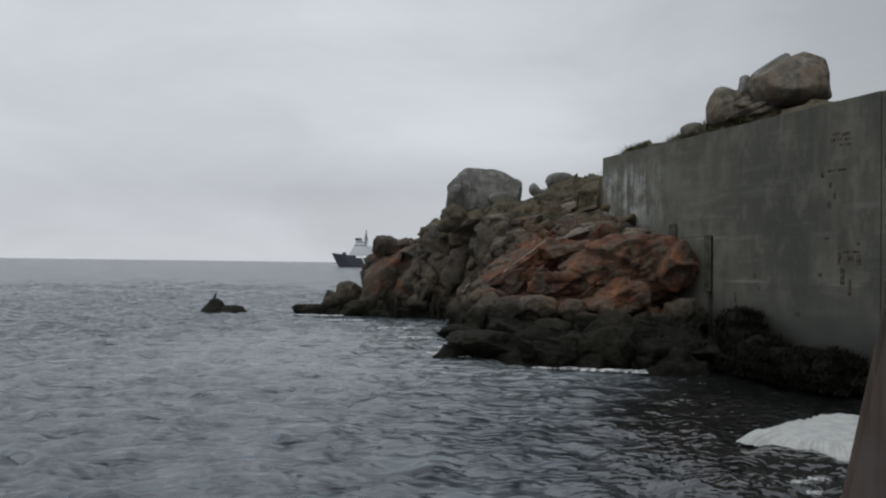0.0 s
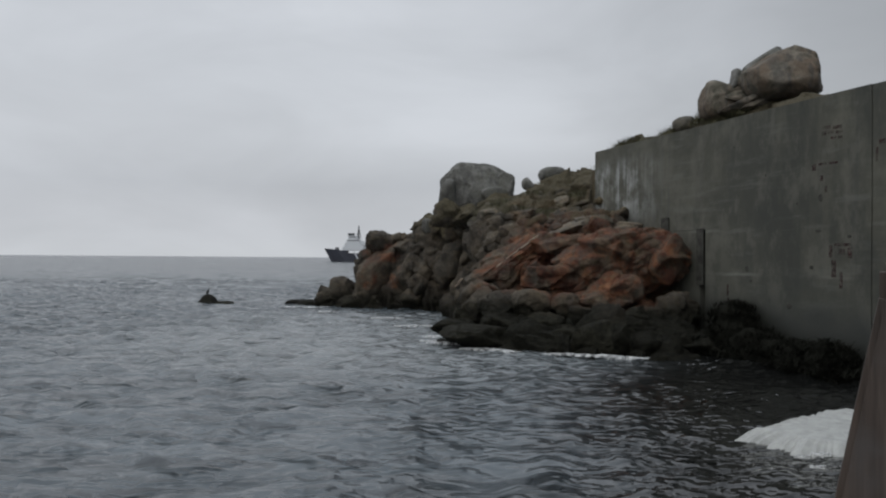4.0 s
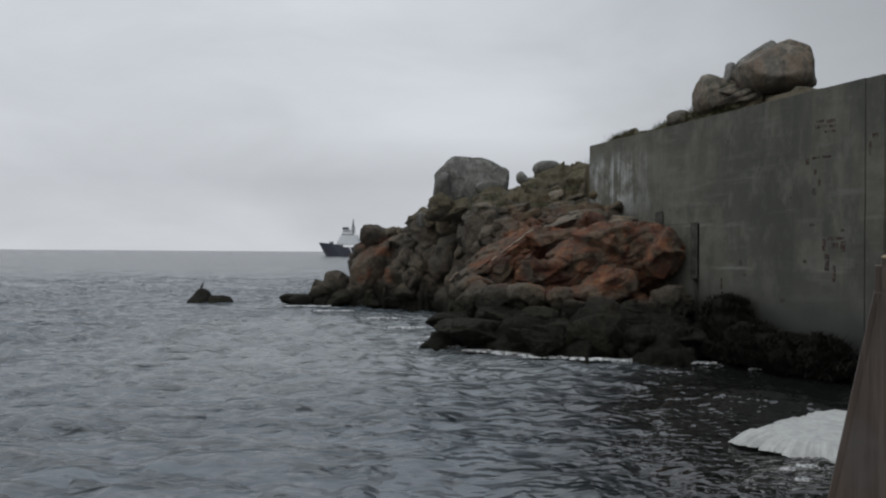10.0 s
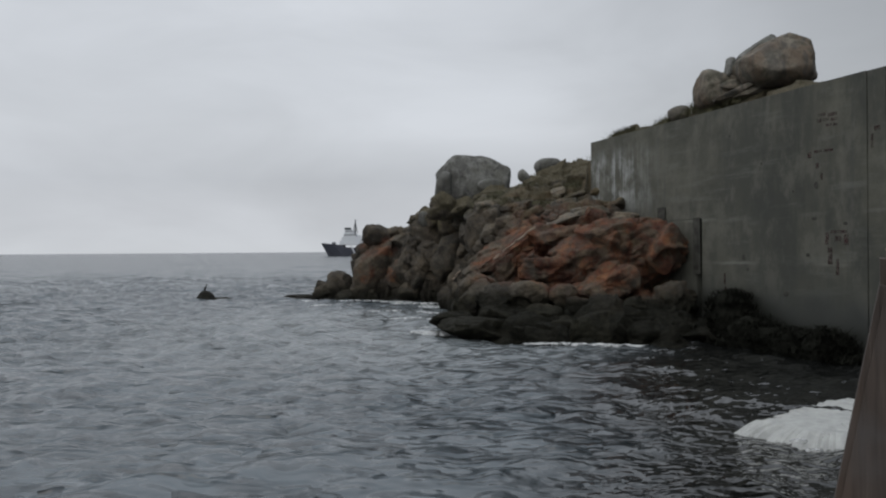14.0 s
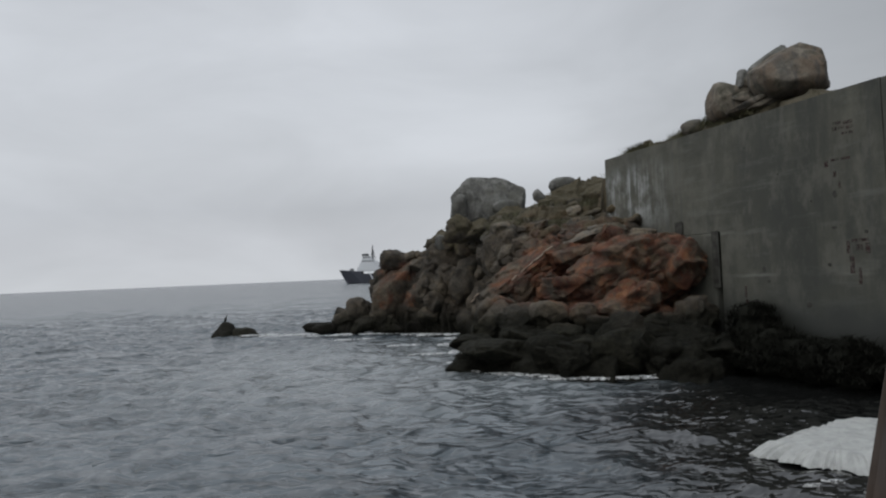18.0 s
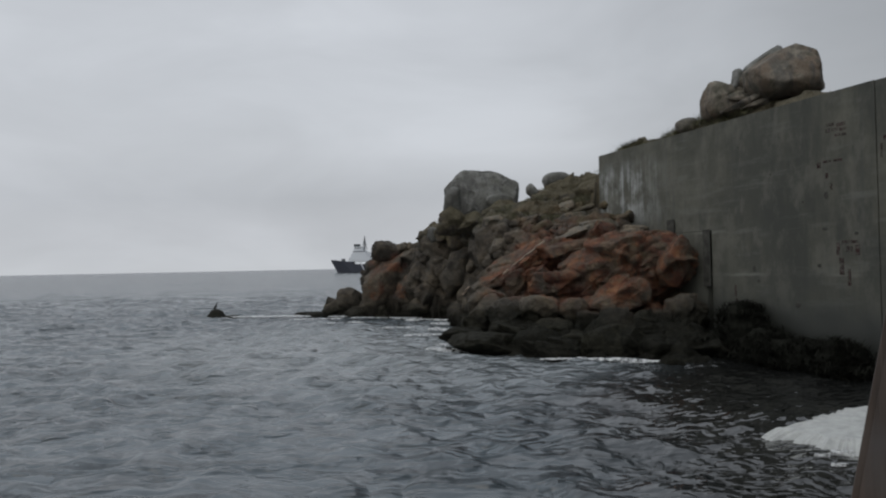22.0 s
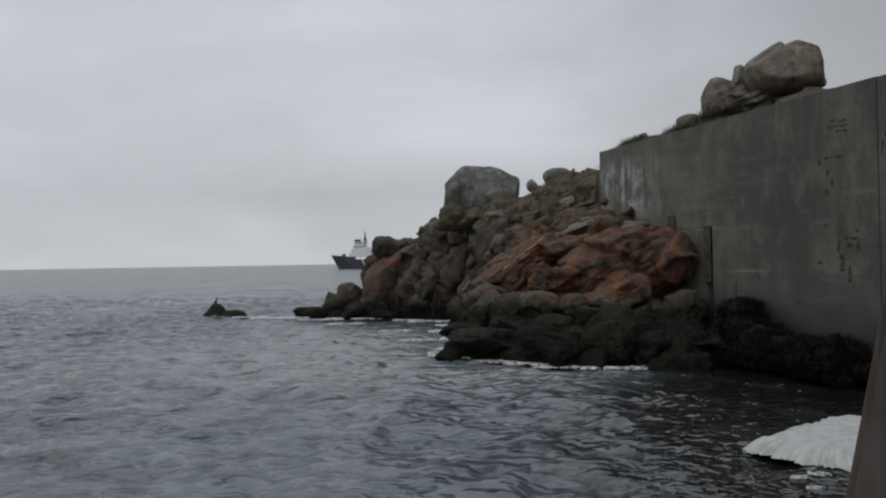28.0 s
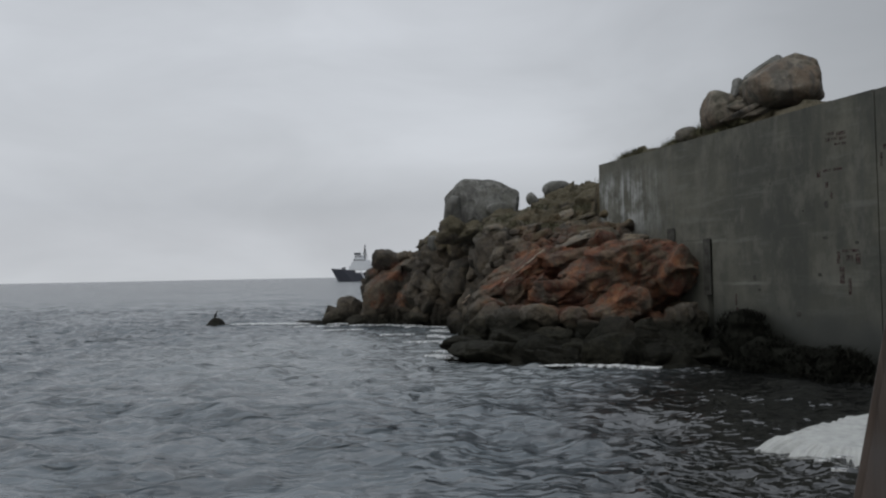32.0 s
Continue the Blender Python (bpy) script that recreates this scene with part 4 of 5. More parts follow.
# ---------------------------------------------------------------- the ship
def make_ship():
    ship = tagged(new("ship"), "dark blue supply ship with white superstructure at anchor", "ship")
    ship.location = (-97.0, 600.0, 0)
    # hull from stations along its length: x, half beam at the water and at deck, keel, deck height
    bm = bmesh.new()
    rings = []
    for x, bw, bd, deck in ((0, 0.15, 0.5, 10.6), (4, 1.0, 3.6, 10.3), (10, 3.6, 6.4, 9.6), (18, 6.0, 7.6, 9.0), (18.3, 6.0, 7.6, 7.2), (40, 7.8, 8.0, 6.6), (78, 7.6, 8.0, 6.4)):
        low = x + 5.5 * max(0, 1 - x / 18)
        rings.append([bm.verts.new(c) for c in ((x, -bd, deck), (low, -bw, 0), (low + 1, -bw * 0.8, -3), (low + 1, bw * 0.8, -3), (low, bw, 0), (x, bd, deck))])
    for a, b in zip(rings, rings[1:]):
        for i in range(6):
            j = (i + 1) % 6
            bm.faces.new((a[i], a[j], b[j], b[i]))
    bm.faces.new(rings[0]), bm.faces.new(rings[-1][::-1])
    bmesh.ops.recalc_face_normals(bm, faces=bm.faces)
    part("hull", bm, M_HULL, ship, "dark blue steel hull")
    for x0, x1, w, z0, z1 in ((15, 32, 6.2, 8.9, 12.4), (16.5, 30, 5.6, 12.4, 15.2), (18, 28, 5.0, 15.2, 18.0), (19, 26, 4.6, 18.0, 20.6)):
        bm = bmesh.new()
        block(bm, x0, x1, -w, w, z0, z1, bevel=0.25)
        deck = part("deckhouse", bm, M_WHITE, ship, "white deckhouse tier")
        for i in range(int((x1 - x0) / 1.9) if z0 > 15 else 0):
            bm = bmesh.new()
            block(bm, x0 + 0.7 + i * 1.9, x0 + 1.9 + i * 1.9, -w - 0.06, -w + 0.02, z0 + 1.1, z0 + 2.1)
            part("window", bm, M_GLASS, deck, "dark window")
    bm = bmesh.new()
    rod(bm, (26.8, 0, 12), (26.8, 0, 29.0), 0.75, 0.3)
    rod(bm, (25.0, 0, 18), (26.6, 0, 26.0), 0.22)
    rod(bm, (28.6, 0, 18), (27.0, 0, 26.0), 0.22)
    rod(bm, (26.8, -2.5, 24.5), (26.8, 2.5, 24.5), 0.15)
    rod(bm, (25.2, 0, 22.2), (28.5, 0, 22.2), 0.18)
    for z in (17, 19.5, 22, 24.5, 26.5):
        rod(bm, (26.0, -1.2, z), (27.6, 1.2, z + 1.2), 0.12, seg=5)
    part("mast", bm, M_STEEL, ship, "tall grey steel mast")
    bm = bmesh.new()
    block(bm, 28.5, 31.5, -3.5, -0.5, 12.4, 16.8, bevel=0.3)
    part("funnel", bm, M_WHITE, ship, "white funnel")
    bm = bmesh.new()
    for i in range(9):
        rod(bm, (1 + i * 1.9, -1.5 - i * 0.7, 10.4 - i * 0.15), (1 + i * 1.9, -1.5 - i * 0.7, 11.5 - i * 0.15), 0.07, seg=5)
    rod(bm, (1, -1.5, 11.5), (16.2, -7.1, 10.3), 0.07, seg=5)
    part("railing", bm, M_WHITE, ship, "thin white foredeck railing")
    bm = bmesh.new()
    block(bm, 8.5, 11.5, -1.6, 1.6, 9.6, 11.4, bevel=0.3)
    part("winch", bm, M_STEEL, ship, "dark anchor winch")
    bm = bmesh.new()
    block(bm, 18.5, 23.5, -2.0, 2.0, 20.8, 22.6, bevel=0.3)
    part("radar_platform", bm, M_STEEL, ship, "dark radar platform")
    bm = bmesh.new()
    rod(bm, (27.5, -3, 9), (33, -3, 13.5), 0.5, 0.3)
    rod(bm, (33, -3, 7), (33, -3, 13.6), 0.4)
    part("crane", bm, M_STEEL, ship, "deck crane")
    # white diagonal stripe on the hull, built as a thin rod
    bm = bmesh.new()
    rod(bm, (24.0, -8.05, 9.0), (28.2, -8.05, 0.0), 0.45)
    part("gangway", bm, M_WHITE, ship, "white stripe down the hull side")


make_ship()


# ---------------------------------------------------------------- the timber post by the pier
def make_post():
    post = tagged(new("timber_post"), "weathered brown timber mooring post with a raking brace", "post")
    post.matrix_world = pose(0.843, 1.5, 0, 0, 0, -29.3)
    bm = bmesh.new()
    block(bm, 0, 0.24, 0, 0.24, -3.98, 3.99, bevel=0.012)
    part("upright", bm, M_TIMBER, post)
    bm = bmesh.new()
    block(bm, 0.012, 0.228, 0.012, 0.228, 3.992, 4.0, bevel=0.003)
    part("cut_top", bm, M_ENDGRAIN, post, "pale sawn end grain")
    bm = bmesh.new()
    block(bm, 0.0, 0.16, -0.03, 0.15, -7.9, 0.02, m=Matrix.Translation((-0.002, 0, 3.92)) @ pose(0, 0, 0, 0, 10.8, 0), bevel=0.012)
    part("brace", bm, M_TIMBER, post, "greyed raking timber brace")
    return post


make_post()


# ---------------------------------------------------------------- foam
def foam_patch(name, seed, w, d, label, ragged=0.35, thick=0.05):
    """A frothy patch: a low dome of bubbles with a torn edge that dips under the water."""
    rng = random.Random(seed)
    off = rng.uniform(0, 50)
    turns, rings = 110, 16
    bm = bmesh.new()
    rows = []
    for i in range(turns):
        a = i / turns * 2 * math.pi
        c, s = math.cos(a), math.sin(a)
        edge = 1.0 - ragged * (0.45 + 0.8 * noise.fractal(Vector((c * 1.4, s * 1.4, off)), 0.8, 2.0, 5)) - 0.05 * noise.noise(Vector((c * 9, s * 9, off)))
        edge = max(0.25, edge)
        row = []
        for j in range(1, rings + 1):
            r = (j / rings) ** 0.8
            p = Vector((c * r * edge * w, s * r * edge * d, off))
            rim = min(1, (1 - r) * 5) ** 0.5
            h = thick * rim * (0.7 + 0.6 * noise.fractal(p * 2.2, 0.8, 2.0, 4))
            row.append(bm.verts.new((p.x, p.y, h if j < rings else -0.03)))
        rows.append(row)
    mid = bm.verts.new((0, 0, thick * 0.8))
    for i in range(turns):
        a, b = rows[i], rows[(i + 1) % turns]
        bm.faces.new((mid, a[0], b[0]))
        for j in range(rings - 1):
            bm.faces.new((a[j], a[j + 1], b[j + 1], b[j]))
    ob = part(name, bm, M_LACE, None, label, smooth=True)
    return tagged(ob, category="foam")


def make_raft():
    """A flat raft of froth, a torn wedge with its point at the origin."""
    outline = ((0.0, 0.0), (0.65, 0.40), (1.3, 0.90), (2.2, 1.70), (3.5, 2.45), (4.3, 2.3), (4.2, 0.9), (3.0, -0.8), (2.5, -2.0), (1.6, -1.75), (0.95, -1.0), (0.5, -0.5))
    mid = Vector((2.0, 0.2))
    turn = sorted((math.atan2(y - mid.y, x - mid.x), math.hypot(x - mid.x, y - mid.y)) for x, y in outline)
    angles, radii = [a for a, r in turn], [r for a, r in turn]
    bm = bmesh.new()
    rows, turns, rings = [], 420, 30
    for i in range(turns):
        a = i / turns * 2 * math.pi - math.pi
        c, s = math.cos(a), math.sin(a)
        edge = float(np.interp(a, angles, radii, period=2 * math.pi)) + 0.22
        edge += 0.22 * noise.fractal(Vector((c * 5, s * 5, 3.1)), 0.5, 2.2, 6) + 0.05 * noise.noise(Vector((c * 30, s * 30, 1.7)))
        row = []
        for j in range(1, rings + 1):
            r = (j / rings) ** 0.7
            p = Vector((mid.x + c * r * edge, mid.y + s * r * edge, 0))
            rim = min(1.0, (1 - r) * edge / 0.55) ** 0.8
            h = 0.05 * (0.6 + 0.9 * noise.fractal(p * 1.6, 0.7, 2.0, 5))
            row.append(bm.verts.new((p.x, p.y, h * rim - 0.25 * (1 - rim))))
        rows.append(row)
    centre = bm.verts.new((mid.x, mid.y, 0.03))
    for i in range(turns):
        a, b = rows[i], rows[(i + 1) % turns]
        bm.faces.new((centre, a[0], b[0]))
        for j in range(rings - 1):
            bm.faces.new((a[j], a[j + 1], b[j + 1], b[j]))
    return tagged(part("foam_raft", bm, M_FOAM, None, "thick raft of off-white sea foam afloat", smooth=True), category="foam")


RAFT = make_raft()


# ---------------------------------------------------------------- loose rocks, pieces of the headland
def make_loose_rocks():
    rng = random.Random(7)
    stones = []
    for i in range(10):
        bm = stone_mesh(100 + i, 3, 1.0, 0.07, 3.0, 13)
        me = bpy.data.meshes.new("rock")
        for f in bm.faces:
            f.smooth = True
        bm.to_mesh(me)
        bm.free()
        me.materials.append(M_LOOSE)
        stones.append(me)

    def drop(x, y, r, sink=0.35, z=None):
        z = float(rock_height(np.array([x]), np.array([y]))[0]) if z is None else z
        ob = new("rock", rng.choice(stones))
        ob.parent = HEADLAND
        ob.matrix_world = Matrix.LocRotScale((x, y, z + r * (0.5 - sink)), Euler((rng.uniform(-0.5, 0.5), rng.uniform(-0.5, 0.5), rng.uniform(0, 6.28))),
                                             (r * rng.uniform(0.9, 1.5), r * rng.uniform(0.8, 1.2), r * rng.uniform(0.6, 0.95)))
    placed = 0
    while placed < 110:
        x, y = rng.uniform(-12, 12), rng.uniform(27, 61)
        along, d = wall_frame(x, y)
        if d > -0.9 or (x < -1 and y < 54):
            continue
        z = float(rock_height(np.array([x]), np.array([y]))[0])
        if z < -0.5:
            continue
        if x > 0 and z < 3.2 and y < 38 and rng.random() < 0.85:
            continue
        slab = abs(x - 6.5) < 4 and abs(y - 36.5) < 3
        if slab and rng.random() < 0.6:
            continue
        r = rng.uniform(0.18, 0.42)
        drop(x, y, r, 0.5)
        placed += 1
    placed = 0
    while placed < 150:       # half sunk in the turf of the upper slope
        x, y = rng.uniform(0.5, 9.0), rng.uniform(38, 52)
        along, d = wall_frame(x, y)
        z = float(rock_height(np.array([x]), np.array([y]))[0])
        if d > -0.6 or z < 5.0:
            continue
        drop(x, y, rng.choice((0.22, 0.28, 0.35, 0.45)), 0.45)
        placed += 1
    for i in range(20):        # along the foot of the wall
        s = rng.uniform(9.2, 18)
        p = WALL_A + WALL_D * s - WALL_N * rng.uniform(0.5, 2.2)
        drop(p.x, p.y, rng.uniform(0.3, 0.7), 0.4)


make_loose_rocks()


WEEDY = []


def make_weedy_rocks():
    for seed, s, off, z, r, h in ((91, 11.9, 0.7, 1.15, 0.85, 1.2), (92, 13.2, 0.8, 0.5, 0.9, 0.95), (93, 14.3, 0.9, 0.3, 0.9, 0.85), (94, 15.5, 1.0, 0.35, 0.95, 0.8), (95, 16.9, 1.0, 0.4, 0.9, 0.8)):
        p = WALL_A + WALL_D * s - WALL_N * off
        bm = stone_mesh(seed, 5, 0.6, 0.22)
        bmesh.ops.scale(bm, vec=(r, r, h), verts=bm.verts)
        ob = part("weedy_rock", bm, M_WEED, None, "black weed-covered rock at the foot of the wall", smooth=True)
        ob.matrix_world = pose(p.x, p.y, z, 0, 0, seed * 40)
        WEEDY.append(tagged(ob, category="rock", group="weedy rocks below the wall"))


make_weedy_rocks()


# ---------------------------------------------------------------- grass on the ridge, weed at the wall's foot
def blades(name, roots, material, label, height, spread, width, droop, seed, n):
    """Thin bent blades, each two quads, in tufts."""
    rng = random.Random(seed)
    vs, fs = [], []
    for x, y, z in roots:
        for _ in range(n):
            a, h = rng.uniform(0, 6.283), height * rng.uniform(0.5, 1.3)
            bx, by = x + rng.gauss(0, spread), y + rng.gauss(0, spread)
            lx, ly = math.cos(a) * h * droop, math.sin(a) * h * droop
            wx, wy = -math.sin(a) * width, math.cos(a) * width
            k = len(vs)
            for f, w in ((0, 1), (0.55, 0.8), (1, 0.15)):
                px, py, pz = bx + lx * f * f, by + ly * f * f, z + h * (f - 0.35 * droop * f * f) - 0.04
                vs += [(px - wx * w, py - wy * w, pz), (px + wx * w, py + wy * w, pz)]
            fs += [(k, k + 1, k + 3, k + 2), (k + 2, k + 3, k + 5, k + 4)]
    me = bpy.data.meshes.new(name)
    me.from_pydata(vs, [], fs)
    me.materials.append(material)
    return tagged(new(name, me), label, name.split("_")[-1], kind="stuff")


def make_growth():
    rng = random.Random(11)
    roots = []
    while len(roots) < 4200:
        x, y = rng.uniform(-1, 18), rng.uniform(28, 58)
        along, d = wall_frame(x, y)
        if -0.2 < d < 1.15 and along > 0 or d > 0 and along > 10.5:
            continue
        roots.append((x, y))
    for _ in range(500):
        p = WALL_A + WALL_D * rng.uniform(-0.5, 9.0) + WALL_N * rng.uniform(1.0, 2.4)
        roots.append((p.x, p.y))
    xy = np.array(roots)
    z = rock_height(xy[:, 0], xy[:, 1])
    tuft = rumple(xy[:, 0], xy[:, 1], 1.6, 40)
    keep = [(x, y, h + 0.12) for (x, y), h, t in zip(roots, z, tuft) if h > 5.9 and t > -0.3]
    blades("dry_grass", keep, M_GRASS, "dry olive grass tufts among the granite boulders", 0.32, 0.18, 0.012, 0.8, 12, 14)
    roots = []
    for _ in range(900):
        s, off = rng.uniform(11.3, 18.2), rng.uniform(0.1, 2.2)
        p = WALL_A + WALL_D * s - WALL_N * off
        h = float(rock_height(np.array([p.x]), np.array([p.y]))[0])
        roots.append((p.x, p.y, max(h, 0.1) + rng.uniform(-0.1, 0.35) + (0.7 * math.exp(-((s - 11.9) / 0.8) ** 2) if off < 1.4 else 0)))
    for ob in WEEDY:
        for _ in range(110):
            d = Vector((rng.gauss(0, 1), rng.gauss(0, 1), abs(rng.gauss(0, 0.8)))).normalized()
            p = ob.matrix_world @ Vector((d.x * ob.dimensions.x / 2, d.y * ob.dimensions.y / 2, d.z * ob.dimensions.z / 2))
            roots.append((p.x, p.y, p.z))
    blades("black_weed", roots, M_WEED, "black shaggy seaweed on the rocks below the wall", 0.35, 0.14, 0.016, 1.3, 13, 14)


make_growth()


# ---------------------------------------------------------------- faded paint on the wall
def make_marks():
    # along the wall, height, width, thickness of plain strokes
    for kind, strokes in (
        ("faded red painted lettering on the concrete wall", ((15.66, 8.65, 0.35, 0.10), (16.10, 8.59, 0.39, 0.12), (15.61, 8.44, 0.20, 0.14), (15.88, 8.46, 0.27, 0.10), (16.23, 8.42, 0.31, 0.10), (16.01, 8.26, 0.24, 0.08), (16.33, 8.24, 0.19, 0.08))),
        ("thin rusty bracket painted on the concrete wall", ((15.18, 7.23, 0.18, 0.22), (15.47, 7.39, 0.35, 0.08), (15.92, 7.38, 0.39, 0.08), (15.55, 6.83, 0.13, 0.20), (15.75, 6.41, 0.10, 0.24))),
        ("faded red painted block on the concrete wall", ((15.95, 4.12, 0.15, 0.42), (16.17, 4.51, 0.71, 0.10), (16.34, 4.22, 0.29, 0.19), (16.75, 4.10, 0.19, 0.35), (16.06, 3.43, 0.20, 0.59), (16.40, 3.05, 0.14, 0.58))),
        ("rust stain by the joint of the wall", ((17.84, 7.27, 0.09, 0.46), (17.97, 7.82, 0.23, 0.15))),
        ("thin red paint run down the footing of the wall", ((10.69, 2.52, 0.10, 0.47), (10.73, 1.92, 0.10, 0.52))),
    ):
        mark = tagged(new("wall_mark"), kind, "painted mark")
        mark.matrix_world = wall_pose(0)
        for s, z, w, h in strokes:
            bm = bmesh.new()
            off = -0.012 if z < 5.3 else 0.0
            block(bm, s, s + w, off - 0.008, off - 0.002, z, z + h)
            part("stroke", bm, M_RUST, mark)


make_marks()


# ---------------------------------------------------------------- the cormorant
def make_bird():
    bird = tagged(new("cormorant"), "black cormorant standing upright on the wet rock", "bird")
    bird.matrix_world = pose(-19.45, 62.0, BIRD_Z, 0, 0, 20)

    def blob(name, x, z, rx, rz, tilt, mat=M_FEATHER, ry=None):
        bm = bmesh.new()
        bmesh.ops.create_uvsphere(bm, u_segments=14, v_segments=10, radius=1)
        bmesh.ops.scale(bm, vec=(rx, ry or rx, rz), verts=bm.verts)
        bmesh.ops.transform(bm, matrix=pose(x, 0, z, 0, tilt, 0), verts=bm.verts)
        part(name, bm, mat, bird, smooth=True)
    blob("body", 0.0, 0.28, 0.10, 0.22, 18)
    blob("tail", -0.12, 0.07, 0.035, 0.13, 35)
    blob("wing", -0.03, 0.30, 0.09, 0.19, 18, ry=0.12)
    bm = bmesh.new()
    rod(bm, (0.06, 0, 0.42), (0.10, 0, 0.60), 0.05, 0.032)
    part("neck", bm, M_FEATHER, bird, smooth=True)
    blob("head", 0.12, 0.63, 0.055, 0.04, 0)
    bm = bmesh.new()
    rod(bm, (0.16, 0, 0.635), (0.26, 0, 0.63), 0.016, 0.006)
    part("bill", bm, M_BILL, bird)
    for y in (-0.05, 0.05):
        bm = bmesh.new()
        rod(bm, (0.0, y, -0.02), (0.0, y, 0.12), 0.016)
        part("leg", bm, M_FEATHER, bird)


BIRD_Z = 0.78
make_bird()


# ---------------------------------------------------------------- surf round the rocks
# x, y, half length, half width, turn, delay behind the swell, and the spells in which it breaks
ALWAYS = ((-9, 99),)
GAP, COVE = ((16.5, 19.5), (21.5, 24), (27, 40)), ((12.5, 15), (16.8, 20), (21.5, 25.5), (27, 29.5), (30.6, 40))
SURF = ((-14.4, 59.6, 2.6, 0.8, 4, 0.0, GAP), (-16.2, 60.6, 1.6, 0.7, 8, 0.5, GAP), (-12.2, 59.2, 1.3, 0.6, 0, 0.3, GAP), (-2.0, 53.4, 2.4, 1.0, -12, 1.0, COVE), (-0.6, 49.5, 1.5, 0.9, -35, 1.4, COVE), (-1.0, 45.0, 1.2, 0.8, -60, 0.8, COVE),
        (-0.4, 41.0, 1.1, 0.7, -70, 0.6, COVE), (0.0, 33.6, 1.8, 0.7, -30, 0.3, ALWAYS), (-0.7, 34.8, 1.0, 0.5, -10, 0.9, COVE), (2.0, 31.4, 2.1, 0.7, -24, 0.9, ((4, 10.5), (16.5, 19), (27, 30))), (4.9, 29.8, 2.0, 0.5, -14, 0.2, ALWAYS), (6.6, 29.3, 1.3, 0.4, -5, 1.2, ALWAYS),
        (8.6, 29.2, 0.8, 0.15, 6, 0.6, ((4, 10), (22.5, 25.5))), (9.6, 28.6, 0.6, 0.12, 10, 0.6, ((4.5, 10),)), (11.2, 27.3, 0.5, 0.14, 10, 0.2, ((4.5, 10),)), (-6.4, 56.6, 2.0, 0.6, 0, 0.7, COVE), (-3.2, 55.0, 1.6, 0.6, -6, 0.4, COVE), (-8.8, 58.0, 1.4, 0.5, 0, 0.2, GAP))


def breaking(t, spells):
    """One while the patch of surf breaks, falling to nought as the foam goes under within a second."""
    return max(max(0.0, min(1.0, t - a + 1, b - t + 1)) for a, b in spells)


FOAMS = []
FILMS = ((-1.9, 41.0, 1.1, 0.5, 10), (-3.6, 46.5, 1.3, 0.4, 0), (-0.6, 36.5, 0.8, 0.4, -15), (-7.5, 52.0, 1.6, 0.4, 5), (-10.5, 56.5, 2.2, 0.4, 0))
for i, (x, y, w, d, turn) in enumerate(FILMS):
    ob = foam_patch("foam_film", 80 + i, w, d, "thin torn film of foam drifting off the rocks", 0.6, 0.04)
    FOAMS.append((tagged(ob, group="films of foam"), x, y, turn, 0.3 * i, ALWAYS))
for i, (x, y, w, d, turn, lag, spells) in enumerate(SURF):
    ob = foam_patch("surf", 20 + i, w, d, "thin white surf washing round the rocks", 0.6, 0.05)
    FOAMS.append((tagged(ob, group="surf round the rocks"), x, y, turn, lag, spells))
# pale scraps for torn foam and, painted in, the glints off ripples
for i in range(9):
    rng = random.Random(60 + i)
    ob = foam_patch("foam_scrap", 40 + i, rng.uniform(0.15, 0.3), rng.uniform(0.04, 0.09), "small pale scrap afloat for torn foam and ripple glints", 0.6, 0.03)
    FOAMS.append((tagged(ob, group="scraps of foam"), 6.6 + rng.uniform(-0.8, 2.2), 14.4 + rng.uniform(-1.3, 0.6), rng.uniform(-20, 20), 0.0, ALWAYS))


# ---------------------------------------------------------------- lit crack edge painted pale, and droppings on the rock
def make_pale_streaks():
    for kind, spots in (
        # pale stones along a crack edge paint the light that catches it
        ("pale stones painting the lit crack edge across the rusty slab", ((2.43, 36.60, 3.68, 0.15), (2.86, 36.60, 4.04, 0.13), (3.15, 36.60, 4.23, 0.18), (3.37, 36.60, 4.45, 0.12), (3.65, 36.50, 4.61, 0.20), (3.92, 36.50, 4.88, 0.14), (4.13, 36.50, 4.99, 0.16))),
        ("white bird droppings down a dark crevice", ((0.57, 46.6, 2.37, 0.16), (0.74, 44.7, 2.7, 0.2))),
    ):
        vein = tagged(new("pale_streak"), kind, "rock vein")
        for i, (x, y, z, r) in enumerate(spots):
            bm = stone_mesh(140 + i, 3, 0.8, 0.25)
            bmesh.ops.scale(bm, vec=(r * 1.5, r * 0.5, r * 0.26), verts=bm.verts)
            bmesh.ops.transform(bm, matrix=pose(x, y, z, 0, -38, 0), verts=bm.verts)
            part("streak", bm, M_PALE, vein, smooth=True)


make_pale_streaks()


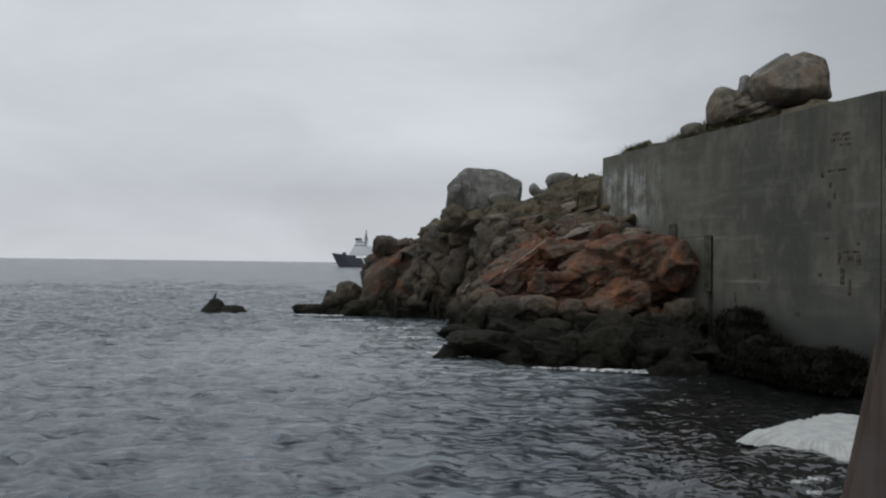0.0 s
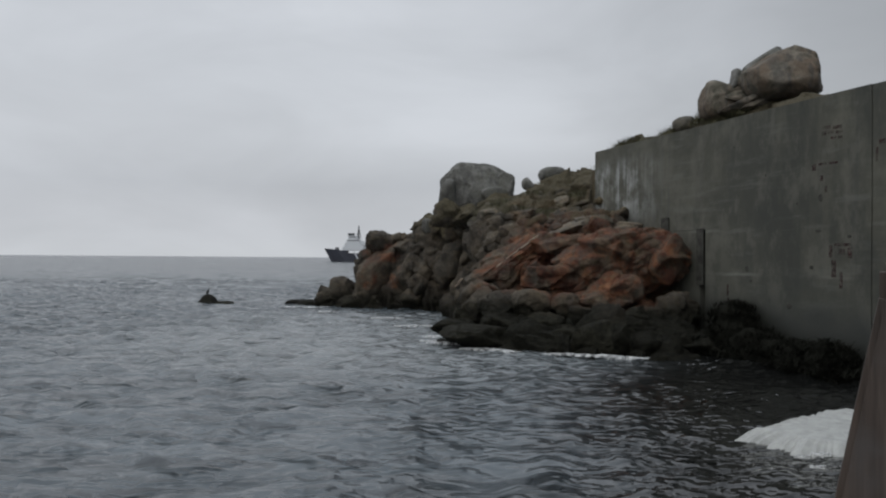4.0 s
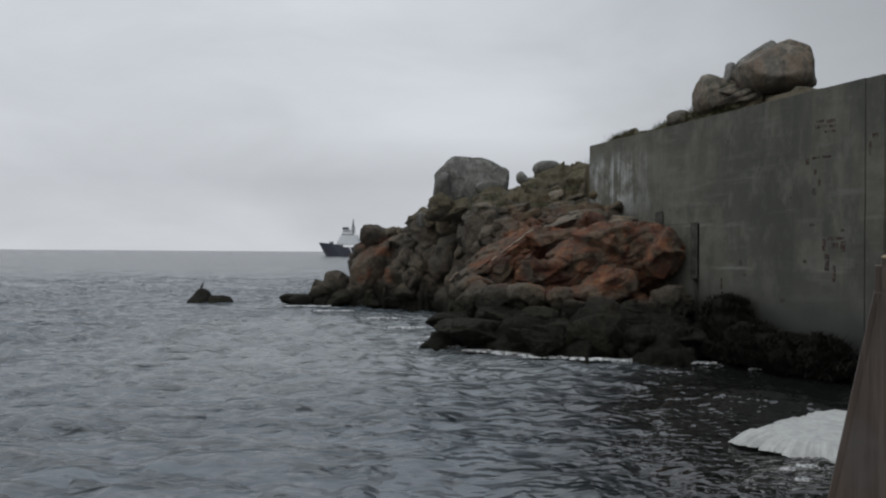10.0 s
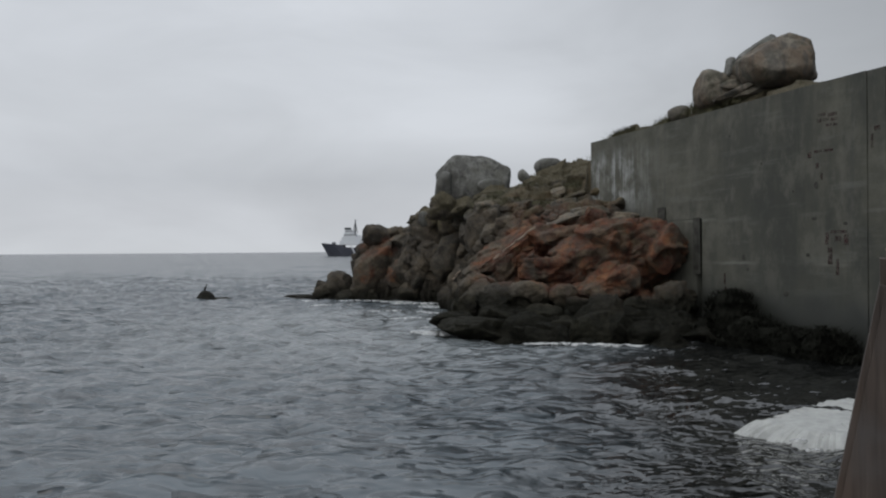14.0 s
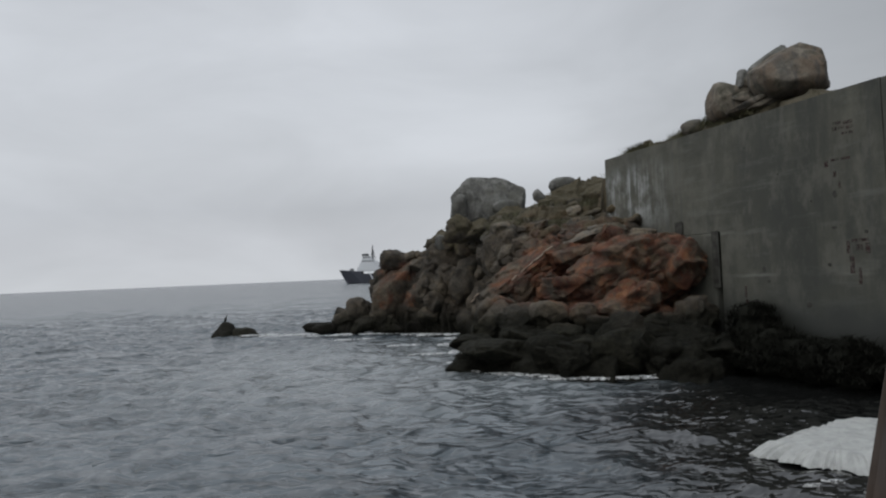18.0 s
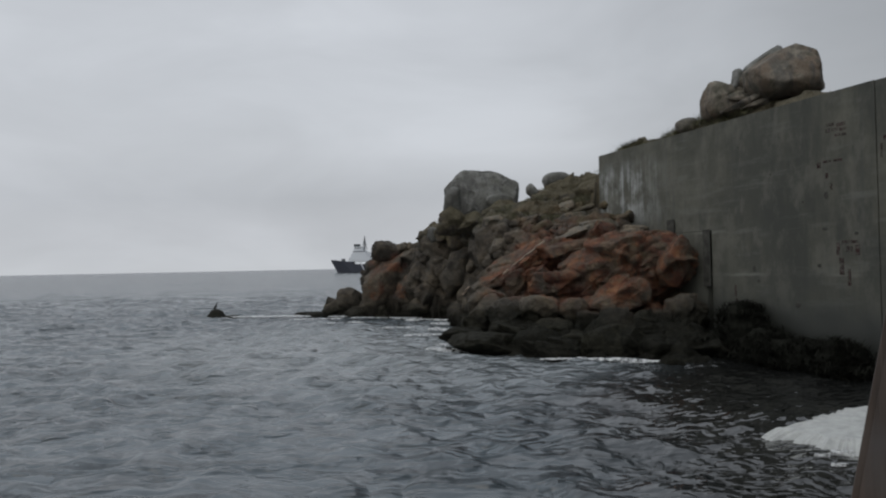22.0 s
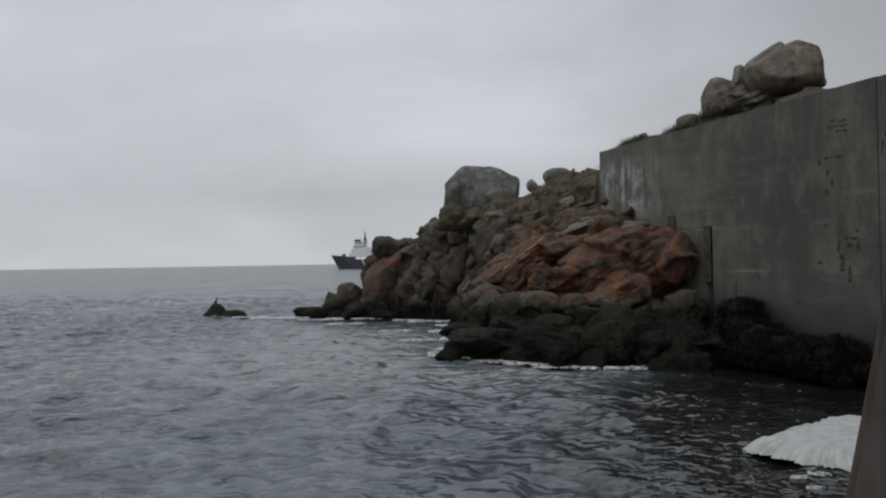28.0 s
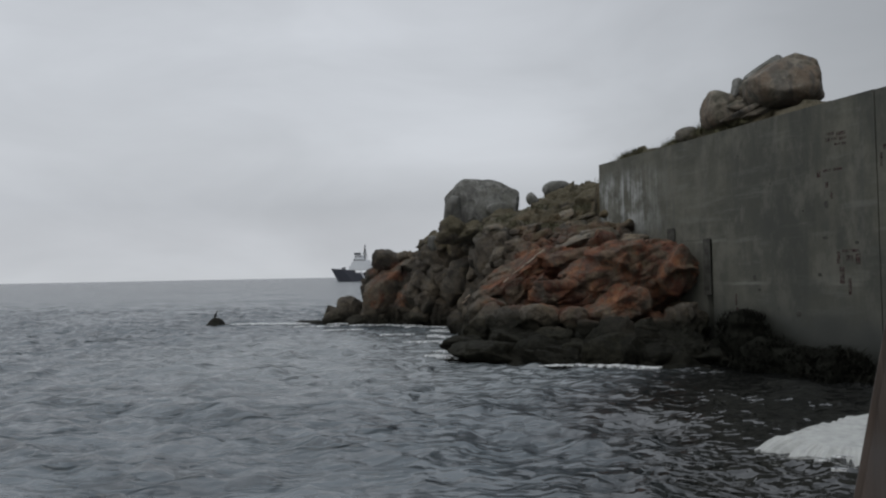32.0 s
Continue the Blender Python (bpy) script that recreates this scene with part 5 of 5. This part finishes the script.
# ---------------------------------------------------------------- what moves
# seconds and the height of the sea as the swell comes and goes
SWELL = ((0, -0.14), (1, -0.02), (2, -0.06), (3, 0.2), (3.6, 0.26), (4.6, 0.24), (6, 0.04), (7, -0.08), (8, -0.22), (9, -0.27), (10, -0.24), (11, -0.1),
         (12, 0.05), (13, 0.18), (14, 0.34), (14.6, 0.3), (15.5, 0.05), (16.5, -0.25), (17, -0.34), (18, -0.38), (19, -0.34), (20, -0.18), (21, 0.02),
         (22, 0.26), (23, 0.3), (24, 0.2), (25, 0.08), (26.2, -0.15), (27.5, -0.3), (28, -0.31), (29, -0.3), (30, -0.15), (31, 0.18), (31.5, 0.27), (32, 0.38))


def sea_level(t):
    return 0.85 * float(np.interp(t, [a for a, b in SWELL], [b for a, b in SWELL]))


# where the raft's point floats, by the second
DRIFT = ((0, 6.80, 18.70), (2, 7.02, 18.63), (3.5, 6.38, 17.05), (6, 5.49, 15.80), (7.5, 5.59, 16.41), (9, 6.18, 17.44), (11, 6.58, 17.48), (13, 6.18, 16.58), (14.5, 5.78, 15.75),
         (17, 6.07, 17.37), (19, 6.31, 17.74), (21, 6.33, 17.05), (23, 6.25, 16.45), (25, 6.04, 16.37), (28, 6.33, 17.47), (30, 6.56, 17.73), (32, 6.05, 16.11))


def motions():
    times = [i * 0.5 for i in range(65)]
    walk(SEA, [(t, pose(-0.35 * t, -0.95 * t, sea_level(t))) for t in times])
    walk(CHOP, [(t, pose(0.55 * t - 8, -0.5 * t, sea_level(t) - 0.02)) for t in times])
    # the raft of foam rises with the sea and is drawn to and fro
    walk(RAFT, [(t, pose(x + 0.15, y - 0.2, sea_level(t) + 0.21)) for t, x, y in DRIFT])
    for ob, x, y, turn, lag, spells in FOAMS:
        walk(ob, [(t, pose(x + 0.25 * math.sin(0.66 * t + lag), y - 0.5 * sea_level(t - lag), sea_level(t) + (0.13 if y > 40 else 0.08) + 0.04 * math.sin(0.66 * t + 2 * lag) - 0.5 * (1 - breaking(t, spells)), 0, 0, turn)) for t in times])


motions()
